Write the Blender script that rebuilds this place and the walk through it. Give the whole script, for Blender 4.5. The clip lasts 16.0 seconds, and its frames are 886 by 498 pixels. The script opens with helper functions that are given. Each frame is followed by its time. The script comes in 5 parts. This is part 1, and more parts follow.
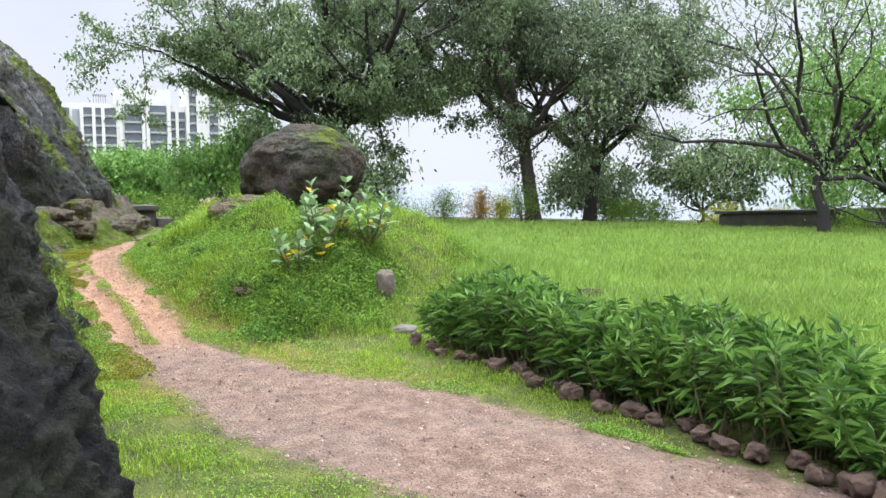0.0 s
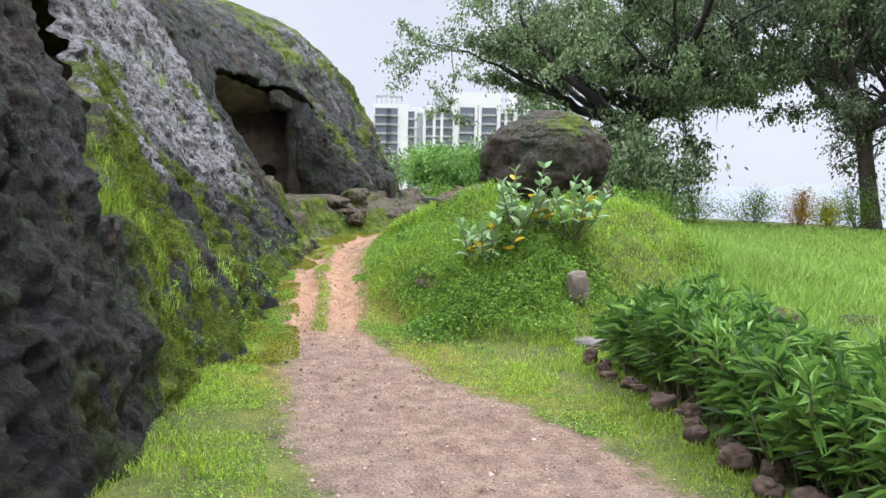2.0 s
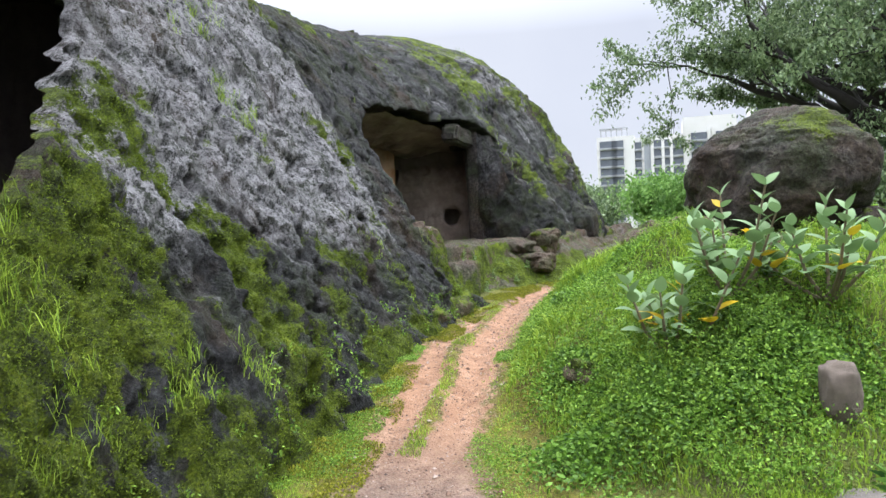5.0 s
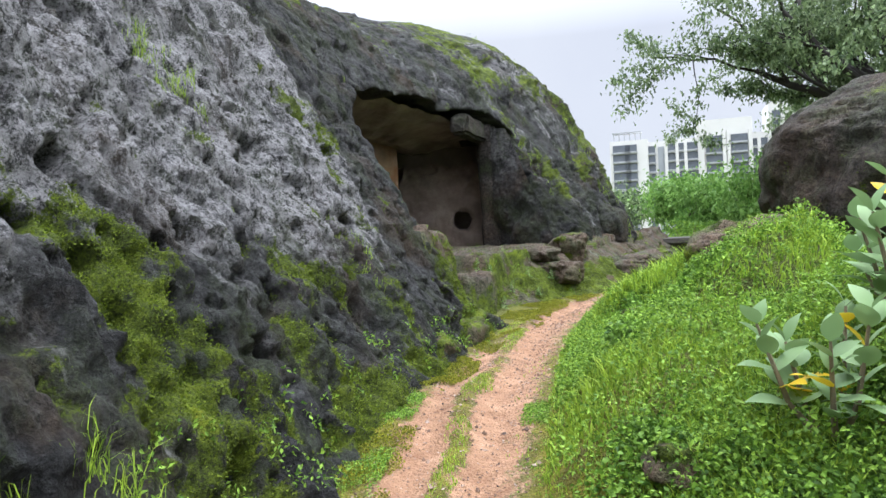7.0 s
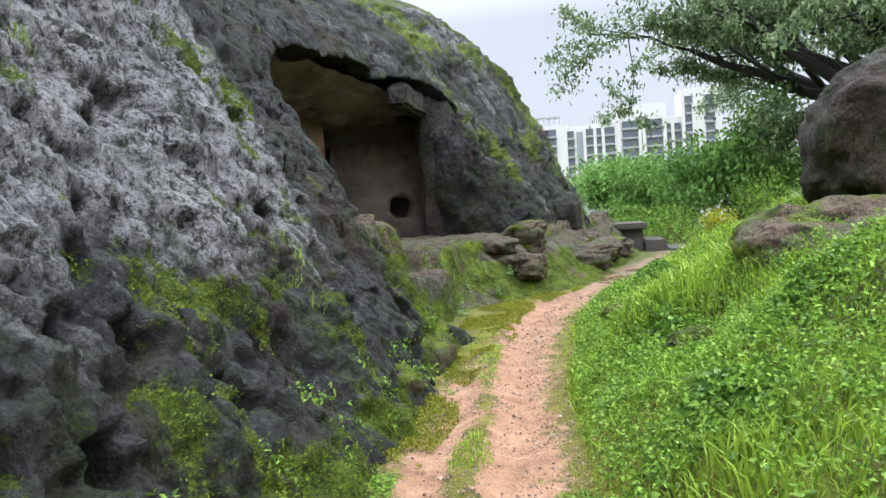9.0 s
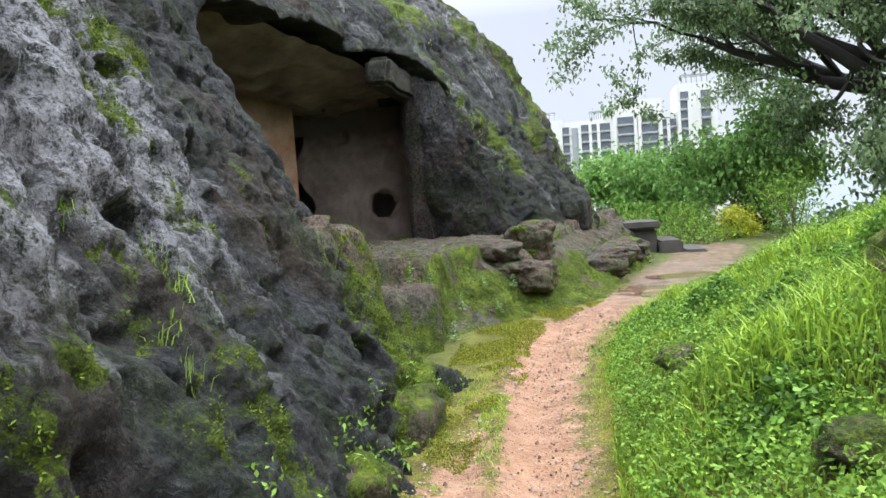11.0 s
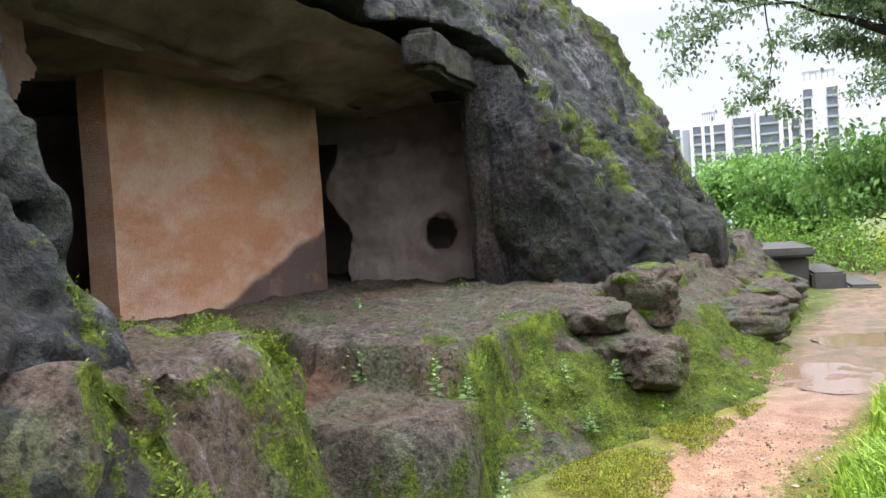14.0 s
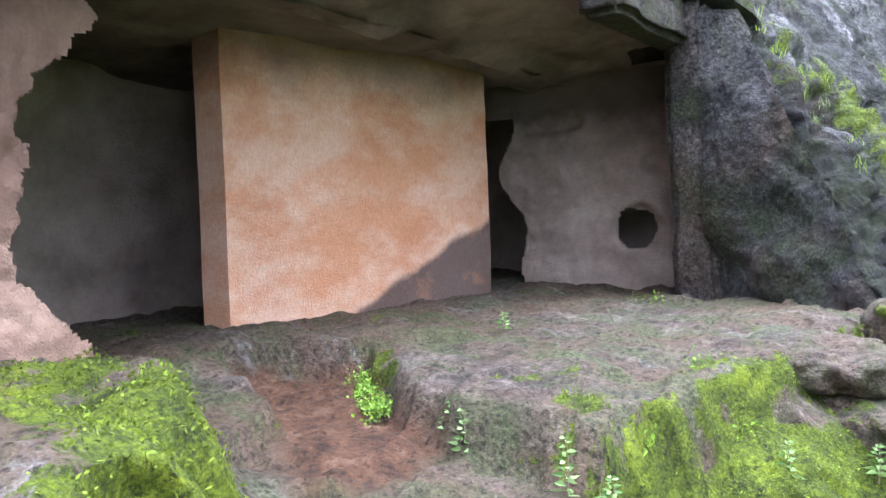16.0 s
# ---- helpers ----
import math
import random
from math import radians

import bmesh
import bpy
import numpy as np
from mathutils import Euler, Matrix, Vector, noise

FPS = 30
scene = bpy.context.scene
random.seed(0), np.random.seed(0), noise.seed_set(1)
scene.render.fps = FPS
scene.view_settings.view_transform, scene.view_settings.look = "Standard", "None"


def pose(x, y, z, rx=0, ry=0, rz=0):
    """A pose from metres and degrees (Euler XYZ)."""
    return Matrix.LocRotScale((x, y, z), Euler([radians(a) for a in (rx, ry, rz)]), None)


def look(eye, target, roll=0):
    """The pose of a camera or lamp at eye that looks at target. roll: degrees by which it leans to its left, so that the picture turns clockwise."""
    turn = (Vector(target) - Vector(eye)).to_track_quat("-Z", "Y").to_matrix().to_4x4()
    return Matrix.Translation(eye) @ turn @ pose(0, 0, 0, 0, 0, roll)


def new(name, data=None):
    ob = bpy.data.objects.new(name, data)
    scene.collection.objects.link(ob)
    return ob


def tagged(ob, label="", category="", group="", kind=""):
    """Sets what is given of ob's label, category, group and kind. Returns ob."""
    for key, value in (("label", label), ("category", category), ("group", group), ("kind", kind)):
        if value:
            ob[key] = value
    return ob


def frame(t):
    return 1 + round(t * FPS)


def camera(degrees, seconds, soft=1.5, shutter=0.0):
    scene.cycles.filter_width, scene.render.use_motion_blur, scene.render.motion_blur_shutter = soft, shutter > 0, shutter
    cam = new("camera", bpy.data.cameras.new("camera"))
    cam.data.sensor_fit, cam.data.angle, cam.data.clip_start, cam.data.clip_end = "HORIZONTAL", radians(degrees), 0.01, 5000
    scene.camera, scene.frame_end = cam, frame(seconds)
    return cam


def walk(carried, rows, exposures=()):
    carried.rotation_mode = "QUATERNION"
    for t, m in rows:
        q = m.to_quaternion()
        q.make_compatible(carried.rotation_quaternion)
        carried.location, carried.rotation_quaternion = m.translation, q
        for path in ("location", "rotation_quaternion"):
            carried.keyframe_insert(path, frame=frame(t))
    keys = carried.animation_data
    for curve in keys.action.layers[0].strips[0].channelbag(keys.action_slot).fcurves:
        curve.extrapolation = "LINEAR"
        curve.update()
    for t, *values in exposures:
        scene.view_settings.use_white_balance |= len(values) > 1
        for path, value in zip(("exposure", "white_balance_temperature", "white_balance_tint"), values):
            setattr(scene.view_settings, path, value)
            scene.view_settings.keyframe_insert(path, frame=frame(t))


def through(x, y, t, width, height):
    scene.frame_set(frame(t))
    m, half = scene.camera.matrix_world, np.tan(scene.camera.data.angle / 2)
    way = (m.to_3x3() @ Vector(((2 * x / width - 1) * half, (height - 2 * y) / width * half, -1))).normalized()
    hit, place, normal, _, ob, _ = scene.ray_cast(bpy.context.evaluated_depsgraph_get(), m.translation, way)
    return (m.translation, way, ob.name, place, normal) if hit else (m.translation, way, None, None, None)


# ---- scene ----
cam = camera(61.7, 16.0)
PATH = [
    (0, (-0.227, -1.525, 1.581), (0.63, 0.276, 1.426), -0.3),
    (0.5, (0.194, -1.382, 1.533), (0.858, 0.497, 1.366), 0.3),
    (1, (0.589, -1.196, 1.5), (0.954, 0.756, 1.266), -2.7),
    (1.5, (1.02, -1.014, 1.481), (1.153, 0.975, 1.323), 0.1),
    (2, (1.376, -0.79, 1.457), (1.41, 1.203, 1.297), 1.0),
    (2.5, (1.66, -0.426, 1.465), (1.631, 1.568, 1.306), 0.6),
    (3, (1.916, -0.008, 1.471), (1.586, 1.959, 1.334), -0.6),
    (3.5, (1.969, 0.481, 1.449), (1.537, 2.429, 1.312), -1.0),
    (4, (2.02, 0.977, 1.46), (1.547, 2.919, 1.389), -3.1),
    (4.2, (2.023, 1.176, 1.496), (1.516, 3.111, 1.491), -3.1),
    (6.3, (1.657, 3.141, 1.482), (1.057, 5.044, 1.344), -2.6),
    (6.5, (1.612, 3.336, 1.467), (1.025, 5.244, 1.337), -2.8),
    (7, (1.412, 3.871, 1.48), (0.805, 5.776, 1.449), -2.8),
    (7.5, (1.181, 4.294, 1.498), (0.636, 6.217, 1.456), -2.3),
    (8, (0.988, 4.744, 1.493), (0.512, 6.686, 1.459), -4.5),
    (8.5, (0.789, 5.13, 1.513), (0.295, 7.068, 1.477), -4.9),
    (9, (0.597, 5.608, 1.553), (0.192, 7.565, 1.473), -3.6),
    (9.2, (0.568, 5.761, 1.56), (0.217, 7.729, 1.481), -4.4),
    (11.3, (0.207, 7.747, 1.599), (-0.191, 9.705, 1.51), -3.8),
    (11.5, (0.157, 7.972, 1.623), (-0.244, 9.929, 1.535), -3.9),
    (12, (0.155, 8.546, 1.665), (-0.222, 10.511, 1.656), -2.7),
    (12.5, (0.116, 9.024, 1.662), (-0.289, 10.982, 1.646), -3.0),
    (13, (0.095, 9.521, 1.707), (-0.335, 11.474, 1.678), -3.2),
    (13.5, (0.108, 10.043, 1.844), (-0.386, 11.98, 1.8), -3.2),
    (14, (0.034, 10.517, 1.885), (-0.625, 12.404, 1.829), -3.7),
    (14.5, (-0.024, 10.833, 1.946), (-0.707, 12.712, 1.873), -4.0),
    (15, (-0.045, 11.27, 1.991), (-0.883, 13.082, 1.877), -4.5),
    (15.5, (-0.121, 11.605, 1.95), (-1.141, 13.317, 1.785), -2.4),
    (16, (-0.192, 12.074, 1.936), (-1.375, 13.684, 1.87), -2.1),
]
walk(cam, [(t, look(eye, target, roll)) for t, eye, target, roll in PATH], [(0, 0.35, 6150, 10), (1, 0.05, 6150, 10), (2, 0.25, 6150, 10), (4, 0.22, 6150, 10), (9, 0.25, 6100, 8), (12.5, 0.38, 6100, 9), (14, 0.55, 6150, 12), (15, 1.05, 5900, 15), (16, 1.65, 5600, 16)])

# ---- light: overcast sky, brighter overhead, with a wide soft sun ----
world = bpy.data.worlds.new("overcast_sky")
scene.world = world
world.use_nodes = True
wt = world.node_tree
wt.nodes.clear()


def wnode(kind, **kw):
    n = wt.nodes.new(kind)
    for k, v in kw.items():
        n.inputs[k].default_value = v
    return n


SUN_ELEV, SUN_TURN = 62.0, 70.0
w_out = wt.nodes.new("ShaderNodeOutputWorld")
w_bg = wnode("ShaderNodeBackground", Strength=0.1)
w_sky = wt.nodes.new("ShaderNodeTexSky")
w_sky.sky_type = "NISHITA"
w_sky.sun_disc = False
w_sky.sun_elevation, w_sky.sun_rotation = radians(SUN_ELEV), radians(SUN_TURN)
w_co = wt.nodes.new("ShaderNodeTexCoord")
w_sep = wt.nodes.new("ShaderNodeSeparateXYZ")
wt.links.new(w_co.outputs["Generated"], w_sep.inputs[0])
w_grad = wt.nodes.new("ShaderNodeMapRange")
w_grad.inputs["From Min"].default_value = 0.25
w_grad.inputs["From Max"].default_value = 1.0
w_grad.inputs["To Min"].default_value = 7.6
w_grad.inputs["To Max"].default_value = 60.0
wt.links.new(w_sep.outputs["Z"], w_grad.inputs["Value"])
w_noise = wnode("ShaderNodeTexNoise", Scale=2.6, Detail=6.0, Roughness=0.55)
wt.links.new(w_co.outputs["Generated"], w_noise.inputs["Vector"])
w_ramp = wt.nodes.new("ShaderNodeValToRGB")
w_ramp.color_ramp.elements[0].position, w_ramp.color_ramp.elements[0].color = 0.3, (0.88, 0.90, 1.0, 1)
w_ramp.color_ramp.elements[1].position, w_ramp.color_ramp.elements[1].color = 0.75, (1.0, 1.01, 1.08, 1)
wt.links.new(w_noise.outputs["Fac"], w_ramp.inputs["Fac"])
w_mul = wt.nodes.new("ShaderNodeVectorMath")
w_mul.operation = "SCALE"
wt.links.new(w_ramp.outputs["Color"], w_mul.inputs[0])
wt.links.new(w_grad.outputs["Result"], w_mul.inputs["Scale"])
w_mix = wt.nodes.new("ShaderNodeMixRGB")
w_mix.inputs["Fac"].default_value = 0.93
wt.links.new(w_sky.outputs["Color"], w_mix.inputs["Color1"])
wt.links.new(w_mul.outputs[0], w_mix.inputs["Color2"])
wt.links.new(w_mix.outputs["Color"], w_bg.inputs["Color"])
wt.links.new(w_bg.outputs["Background"], w_out.inputs["Surface"])

sun_data = bpy.data.lights.new("sun", "SUN")
sun_data.energy, sun_data.angle, sun_data.color = 2.4, radians(25), (1.0, 0.97, 0.92)
sun = new("sun", sun_data)
_e, _a = radians(SUN_ELEV), radians(SUN_TURN)
sun.matrix_world = look((math.sin(_a) * math.cos(_e) * 50, math.cos(_a) * math.cos(_e) * 50, math.sin(_e) * 50), (0, 0, 0))

# ---- materials ----


class Mat:
    """A node material with a principled surface and a few short ways to feed it."""

    def __init__(self, name, rough=0.85, metal=0.0, spec=0.4):
        self.m = bpy.data.materials.new(name)
        self.m.use_nodes = True
        self.t = self.m.node_tree
        self.p = self.t.nodes["Principled BSDF"]
        self.p.inputs["Roughness"].default_value = rough
        self.p.inputs["Metallic"].default_value = metal
        self.p.inputs["Specular IOR Level"].default_value = spec
        self.co = self.t.nodes.new("ShaderNodeTexCoord").outputs["Object"]
        self.geo = self.t.nodes.new("ShaderNodeNewGeometry")

    def n(self, kind, **kw):
        return self.t.nodes.new(kind)

    def noise(self, scale, detail=5.0, rough=0.6, stretch=None, seed=0.0):
        n = self.t.nodes.new("ShaderNodeTexNoise")
        n.inputs["Scale"].default_value, n.inputs["Detail"].default_value, n.inputs["Roughness"].default_value = scale, detail, rough
        mp = self.t.nodes.new("ShaderNodeMapping")
        mp.inputs["Scale"].default_value = stretch or (1, 1, 1)
        mp.inputs["Location"].default_value = (seed, seed * 1.7, seed * 0.6)
        self.t.links.new(self.co, mp.inputs["Vector"])
        self.t.links.new(mp.outputs[0], n.inputs["Vector"])
        return n.outputs["Fac"]

    def voronoi(self, scale, feature="F1"):
        n = self.t.nodes.new("ShaderNodeTexVoronoi")
        n.feature = feature
        n.inputs["Scale"].default_value = scale
        self.t.links.new(self.co, n.inputs["Vector"])
        return n.outputs["Distance"]

    def ramp(self, fac, *stops):
        n = self.t.nodes.new("ShaderNodeValToRGB")
        r = n.color_ramp
        while len(r.elements) < len(stops):
            r.elements.new(0.5)
        for e, (p, c) in zip(r.elements, stops):
            e.position = p
            e.color = (c, c, c, 1) if isinstance(c, (int, float)) else (*c, 1)
        self.t.links.new(fac, n.inputs["Fac"])
        return n.outputs["Color"]

    def mix(self, fac, a, b, mode="MIX"):
        n = self.t.nodes.new("ShaderNodeMixRGB")
        n.blend_type = mode
        for sock, v in ((n.inputs["Fac"], fac), (n.inputs["Color1"], a), (n.inputs["Color2"], b)):
            if isinstance(v, bpy.types.NodeSocket):
                self.t.links.new(v, sock)
            elif isinstance(v, (int, float)):
                sock.default_value = v if sock.name == "Fac" else (v, v, v, 1)
            else:
                sock.default_value = (*v, 1)
        return n.outputs["Color"]

    def math(self, op, a, b=0.0, c=0.0):
        n = self.t.nodes.new("ShaderNodeMath")
        n.operation = op
        n.use_clamp = False
        for sock, v in zip(n.inputs, (a, b, c)):
            if isinstance(v, bpy.types.NodeSocket):
                self.t.links.new(v, sock)
            else:
                sock.default_value = v
        return n.outputs[0]

    def axis(self, which, src=None):
        n = self.t.nodes.new("ShaderNodeSeparateXYZ")
        self.t.links.new(src or self.co, n.inputs[0])
        return n.outputs[which]

    def span(self, v, lo, hi, a=0.0, b=1.0):
        n = self.t.nodes.new("ShaderNodeMapRange")
        n.interpolation_type = "SMOOTHSTEP"
        for k, x in (("From Min", lo), ("From Max", hi), ("To Min", a), ("To Max", b)):
            n.inputs[k].default_value = x
        self.t.links.new(v, n.inputs["Value"])
        return n.outputs["Result"]

    def attr(self, name):
        n = self.t.nodes.new("ShaderNodeAttribute")
        n.attribute_name = name
        return n.outputs["Fac"]

    def color(self, c):
        self.t.links.new(c, self.p.inputs["Base Color"]) if isinstance(c, bpy.types.NodeSocket) else setattr(self.p.inputs["Base Color"], "default_value", (*c, 1))
        return self

    def rough(self, c):
        self.t.links.new(c, self.p.inputs["Roughness"])
        return self

    def bump(self, h, strength=0.5, dist=0.02):
        n = self.t.nodes.new("ShaderNodeBump")
        n.inputs["Strength"].default_value, n.inputs["Distance"].default_value = strength, dist
        self.t.links.new(h, n.inputs["Height"])
        self.t.links.new(n.outputs[0], self.p.inputs["Normal"])
        return self


def rock_material(name, moss=0.5, pale=0.5, brown=0.3, tone=1.0, warm=0.0):
    """Weathered basalt breccia: dark ground mass, pale lichen, brown earth stains, moss where the mesh says it grows."""
    k = Mat(name, 0.82, spec=0.16)
    mid, fine, tiny = k.noise(3.2, 7, 0.7), k.noise(19, 7, 0.72), k.noise(75, 4, 0.7)
    tint = lambda v: (v * tone * (1 + 0.35 * warm), v * tone, v * tone * (1.03 - 0.3 * warm))
    grit = k.noise(46, 6, 0.78, seed=27)
    both = k.math("ADD", k.math("MULTIPLY", mid, 0.40), k.math("ADD", k.math("MULTIPLY", fine, 0.35), k.math("MULTIPLY", grit, 0.25)))
    base = k.ramp(both, (0.40, tint(0.008)), (0.48, tint(0.026)), (0.55, tint(0.060)), (0.64, tint(0.13)))
    base = k.mix(k.ramp(k.noise(1.1, 6, 0.65, seed=9), (0.56 - 0.2 * brown, 0), (0.70 - 0.15 * brown, 0.85)), base, k.mix(k.ramp(k.math("ADD", k.math("MULTIPLY", fine, 0.5), k.math("MULTIPLY", grit, 0.5)), (0.36, 0), (0.64, 1)), (0.014 * tone, 0.009 * tone, 0.006 * tone), (0.085 * tone, 0.060 * tone, 0.04 * tone)))
    base = k.mix(k.ramp(k.noise(2.2, 7, 0.7, stretch=(0.6, 1.6, 0.5), seed=37), (0.46, 0), (0.60, 0.65)), base, k.mix(k.ramp(grit, (0.38, 0), (0.62, 1)), (0.010 * tone, 0.014 * tone, 0.006 * tone), (0.055 * tone, 0.072 * tone, 0.030 * tone)))
    # pale lichen crusts run in narrow bands down the fall of the face
    band = k.math("ADD", k.math("MULTIPLY", k.noise(0.8, 8, 0.72, stretch=(0.6, 1.9, 0.42), seed=21), 0.6), k.math("MULTIPLY", k.noise(2.6, 7, 0.7, stretch=(0.5, 2.2, 0.35), seed=24), 0.4))
    band = k.math("ADD", band, k.math("MULTIPLY", k.attr("lichen"), 0.19))
    speck = k.math("ADD", k.math("MULTIPLY", k.noise(13, 7, 0.75, stretch=(0.8, 1.3, 0.7), seed=31), 0.6), k.math("MULTIPLY", k.noise(58, 5, 0.75, seed=33), 0.4))
    crust = k.math("MULTIPLY", k.ramp(band, (0.60 - 0.2 * pale, 0), (0.71 - 0.2 * pale, 1)), k.ramp(speck, (0.44, 0.0), (0.53, 0.84)))
    base = k.mix(crust, base, k.mix(grit, (0.20, 0.196, 0.20), (0.52, 0.507, 0.52)))
    # moss mats where the mesh's own field is high, with a ragged fine edge
    mossn = k.math("ADD", k.attr("moss"), k.math("ADD", k.math("MULTIPLY", k.math("SUBTRACT", k.noise(7, 7, 0.75, seed=5), 0.5), 1.5 * moss), k.math("MULTIPLY", k.math("SUBTRACT", k.noise(38, 5, 0.8, seed=2), 0.5), 1.5 * moss)))
    mm = k.ramp(mossn, (0.47, 0), (0.56, 1))
    mossc = k.ramp(k.math("ADD", k.math("MULTIPLY", k.noise(5, 8, 0.75, seed=8), 0.55), k.math("MULTIPLY", k.noise(70, 4, 0.75, seed=18), 0.45)), (0.38, (0.020, 0.024, 0.006)), (0.46, (0.048, 0.068, 0.008)), (0.55, (0.11, 0.150, 0.012)), (0.66, (0.23, 0.27, 0.016)))
    base = k.mix(mm, base, mossc)
    soilc = k.ramp(k.noise(9, 7, 0.7, seed=14), (0.35, (0.05, 0.03, 0.02)), (0.55, (0.12, 0.062, 0.036)), (0.7, (0.2, 0.13, 0.09)))
    base = k.mix(k.attr("soil"), base, soilc)
    # mesh-weighted darkening, mainly shade painted onto the near face
    painted_dark = k.attr("painted_dark")
    base = k.mix(painted_dark, base, k.mix(k.ramp(mid, (0.42, 0), (0.62, 0.9)), (0.010, 0.010, 0.011), (0.030, 0.036, 0.018)))
    k.rough(k.ramp(mid, (0.3, 0.55), (0.7, 0.92)))
    pit = k.ramp(k.voronoi(8), (0.02, 0.0), (0.2, 1.0))
    base = k.mix(k.ramp(k.noise(30, 5, 0.75, seed=40), (0.36, 0.75), (0.46, 0.0)), base, (0.008, 0.008, 0.009))
    k.color(base)
    h = k.math("ADD", k.math("ADD", k.math("MULTIPLY", fine, 0.7), k.math("MULTIPLY", grit, 0.35)), k.math("MULTIPLY", mid, 1.2))
    h = k.math("ADD", h, k.math("MULTIPLY", pit, 0.3))
    h = k.math("ADD", h, k.math("MULTIPLY", tiny, 0.22))
    k.bump(h, 1.0, 0.075)
    return k.m


ROCK = rock_material("basalt_rock", moss=0.5, pale=0.15, tone=1.0)
ROCK_JAMB = rock_material("dark_hewn_rock", moss=0.1, pale=0.1, brown=0.5, tone=1.3, warm=0.4)
ROCK_WET = rock_material("dark_wet_rock", moss=0.2, pale=0.05, brown=0.35, tone=1.0, warm=0.1)
ROCK_DARK = rock_material("boulder_rock", moss=0.5, pale=0.1, brown=0.8, tone=1.2, warm=0.5)
ROCK_MOSS = rock_material("mossy_ledge_rock", moss=0.5, pale=0.2, brown=0.85, tone=2.1, warm=0.6)
ROCK_BROWN = rock_material("brown_mossy_rock", moss=0.5, pale=0.0, brown=1.3, tone=2.6, warm=0.9)


def ground_material():
    """Red-brown gravelly earth on the path, short grass and moss beside it, by the ground's own weights."""
    k = Mat("earth_and_turf", 0.9, spec=0.3)
    fine, mid = k.noise(45, 5, 0.7), k.noise(6, 6, 0.65)
    earth = k.ramp(k.math("ADD", k.math("MULTIPLY", mid, 0.5), k.math("MULTIPLY", k.noise(110, 4, 0.75, seed=3), 0.5)), (0.36, (0.07, 0.046, 0.034)), (0.5, (0.15, 0.098, 0.070)), (0.64, (0.25, 0.175, 0.13)))
    grit = k.ramp(k.voronoi(42), (0.05, 0.25), (0.45, 1.15))
    earth = k.mix(0.8, earth, k.mix(1.0, earth, grit, "MULTIPLY"))
    grey = k.mix(k.ramp(fine, (0.4, 0), (0.65, 1)), earth, (0.17, 0.135, 0.11))
    earth = k.mix(k.ramp(k.noise(1.3, 5, seed=4), (0.45, 0), (0.65, 0.8)), earth, grey)
    turf = k.ramp(k.math("ADD", k.math("MULTIPLY", k.noise(4, 7, 0.75, seed=7), 0.55), k.math("MULTIPLY", k.noise(60, 4, 0.75, seed=13), 0.45)), (0.38, (0.04, 0.032, 0.016)), (0.47, (0.055, 0.068, 0.014)), (0.55, (0.09, 0.11, 0.018)), (0.64, (0.17, 0.165, 0.035)))
    mossy = k.ramp(k.math("ADD", k.math("MULTIPLY", k.noise(5, 6, 0.7, seed=17), 0.5), k.math("MULTIPLY", k.noise(75, 4, 0.75, seed=19), 0.5)), (0.38, (0.045, 0.038, 0.010)), (0.5, (0.115, 0.105, 0.015)), (0.62, (0.21, 0.185, 0.02)))
    turf = k.mix(k.attr("mossy"), turf, mossy)
    w = k.math("ADD", k.attr("earth"), k.math("MULTIPLY", k.math("SUBTRACT", k.noise(5, 9, 0.8, seed=11), 0.5), 2.6))
    c = k.mix(k.span(w, 0.30, 0.70), turf, earth)
    clay = k.ramp(mid, (0.3, (0.19, 0.10, 0.055)), (0.55, (0.30, 0.17, 0.10)), (0.75, (0.40, 0.255, 0.165)))
    c = k.mix(k.math("MULTIPLY", k.math("MULTIPLY", k.span(k.axis("Y"), 5.4, 7.6), k.span(k.axis("Y"), 14.5, 18.0, 1.0, 0.15)), k.span(w, 0.38, 0.62)), c, clay)
    wet = k.attr("wet")
    c = k.mix(k.math("MULTIPLY", wet, 0.5), c, (0.14, 0.085, 0.055))
    k.color(c)
    k.rough(k.span(wet, 0.0, 1.0, 0.92, 0.25))
    h = k.math("ADD", k.math("MULTIPLY", fine, 0.7), k.math("MULTIPLY", mid, 1.0))
    k.bump(k.math("ADD", h, k.math("MULTIPLY", k.voronoi(55), 0.5)), 0.9, 0.03)
    return k.m


GROUND = ground_material()


def leaf_material(name, dark, light, shine=0.45, through=0.3):
    k = Mat(name, shine, spec=0.35)
    info = k.geo.outputs["Random Per Island"]
    c = k.ramp(info, (0.0, dark), (0.75, light), (1.0, tuple(min(1, v * 1.25) for v in light)))
    c = k.mix(0.4, c, k.mix(1.0, c, k.ramp(k.noise(0.8, 3), (0.3, 0.55), (0.7, 1.25)), "MULTIPLY"))
    k.color(c)
    tr = k.t.nodes.new("ShaderNodeBsdfTranslucent")
    k.t.links.new(c, tr.inputs["Color"])
    mx = k.t.nodes.new("ShaderNodeMixShader")
    mx.inputs[0].default_value = through
    k.t.links.new(k.p.outputs[0], mx.inputs[1])
    k.t.links.new(tr.outputs[0], mx.inputs[2])
    k.t.links.new(mx.outputs[0], k.t.nodes["Material Output"].inputs["Surface"])
    return k.m


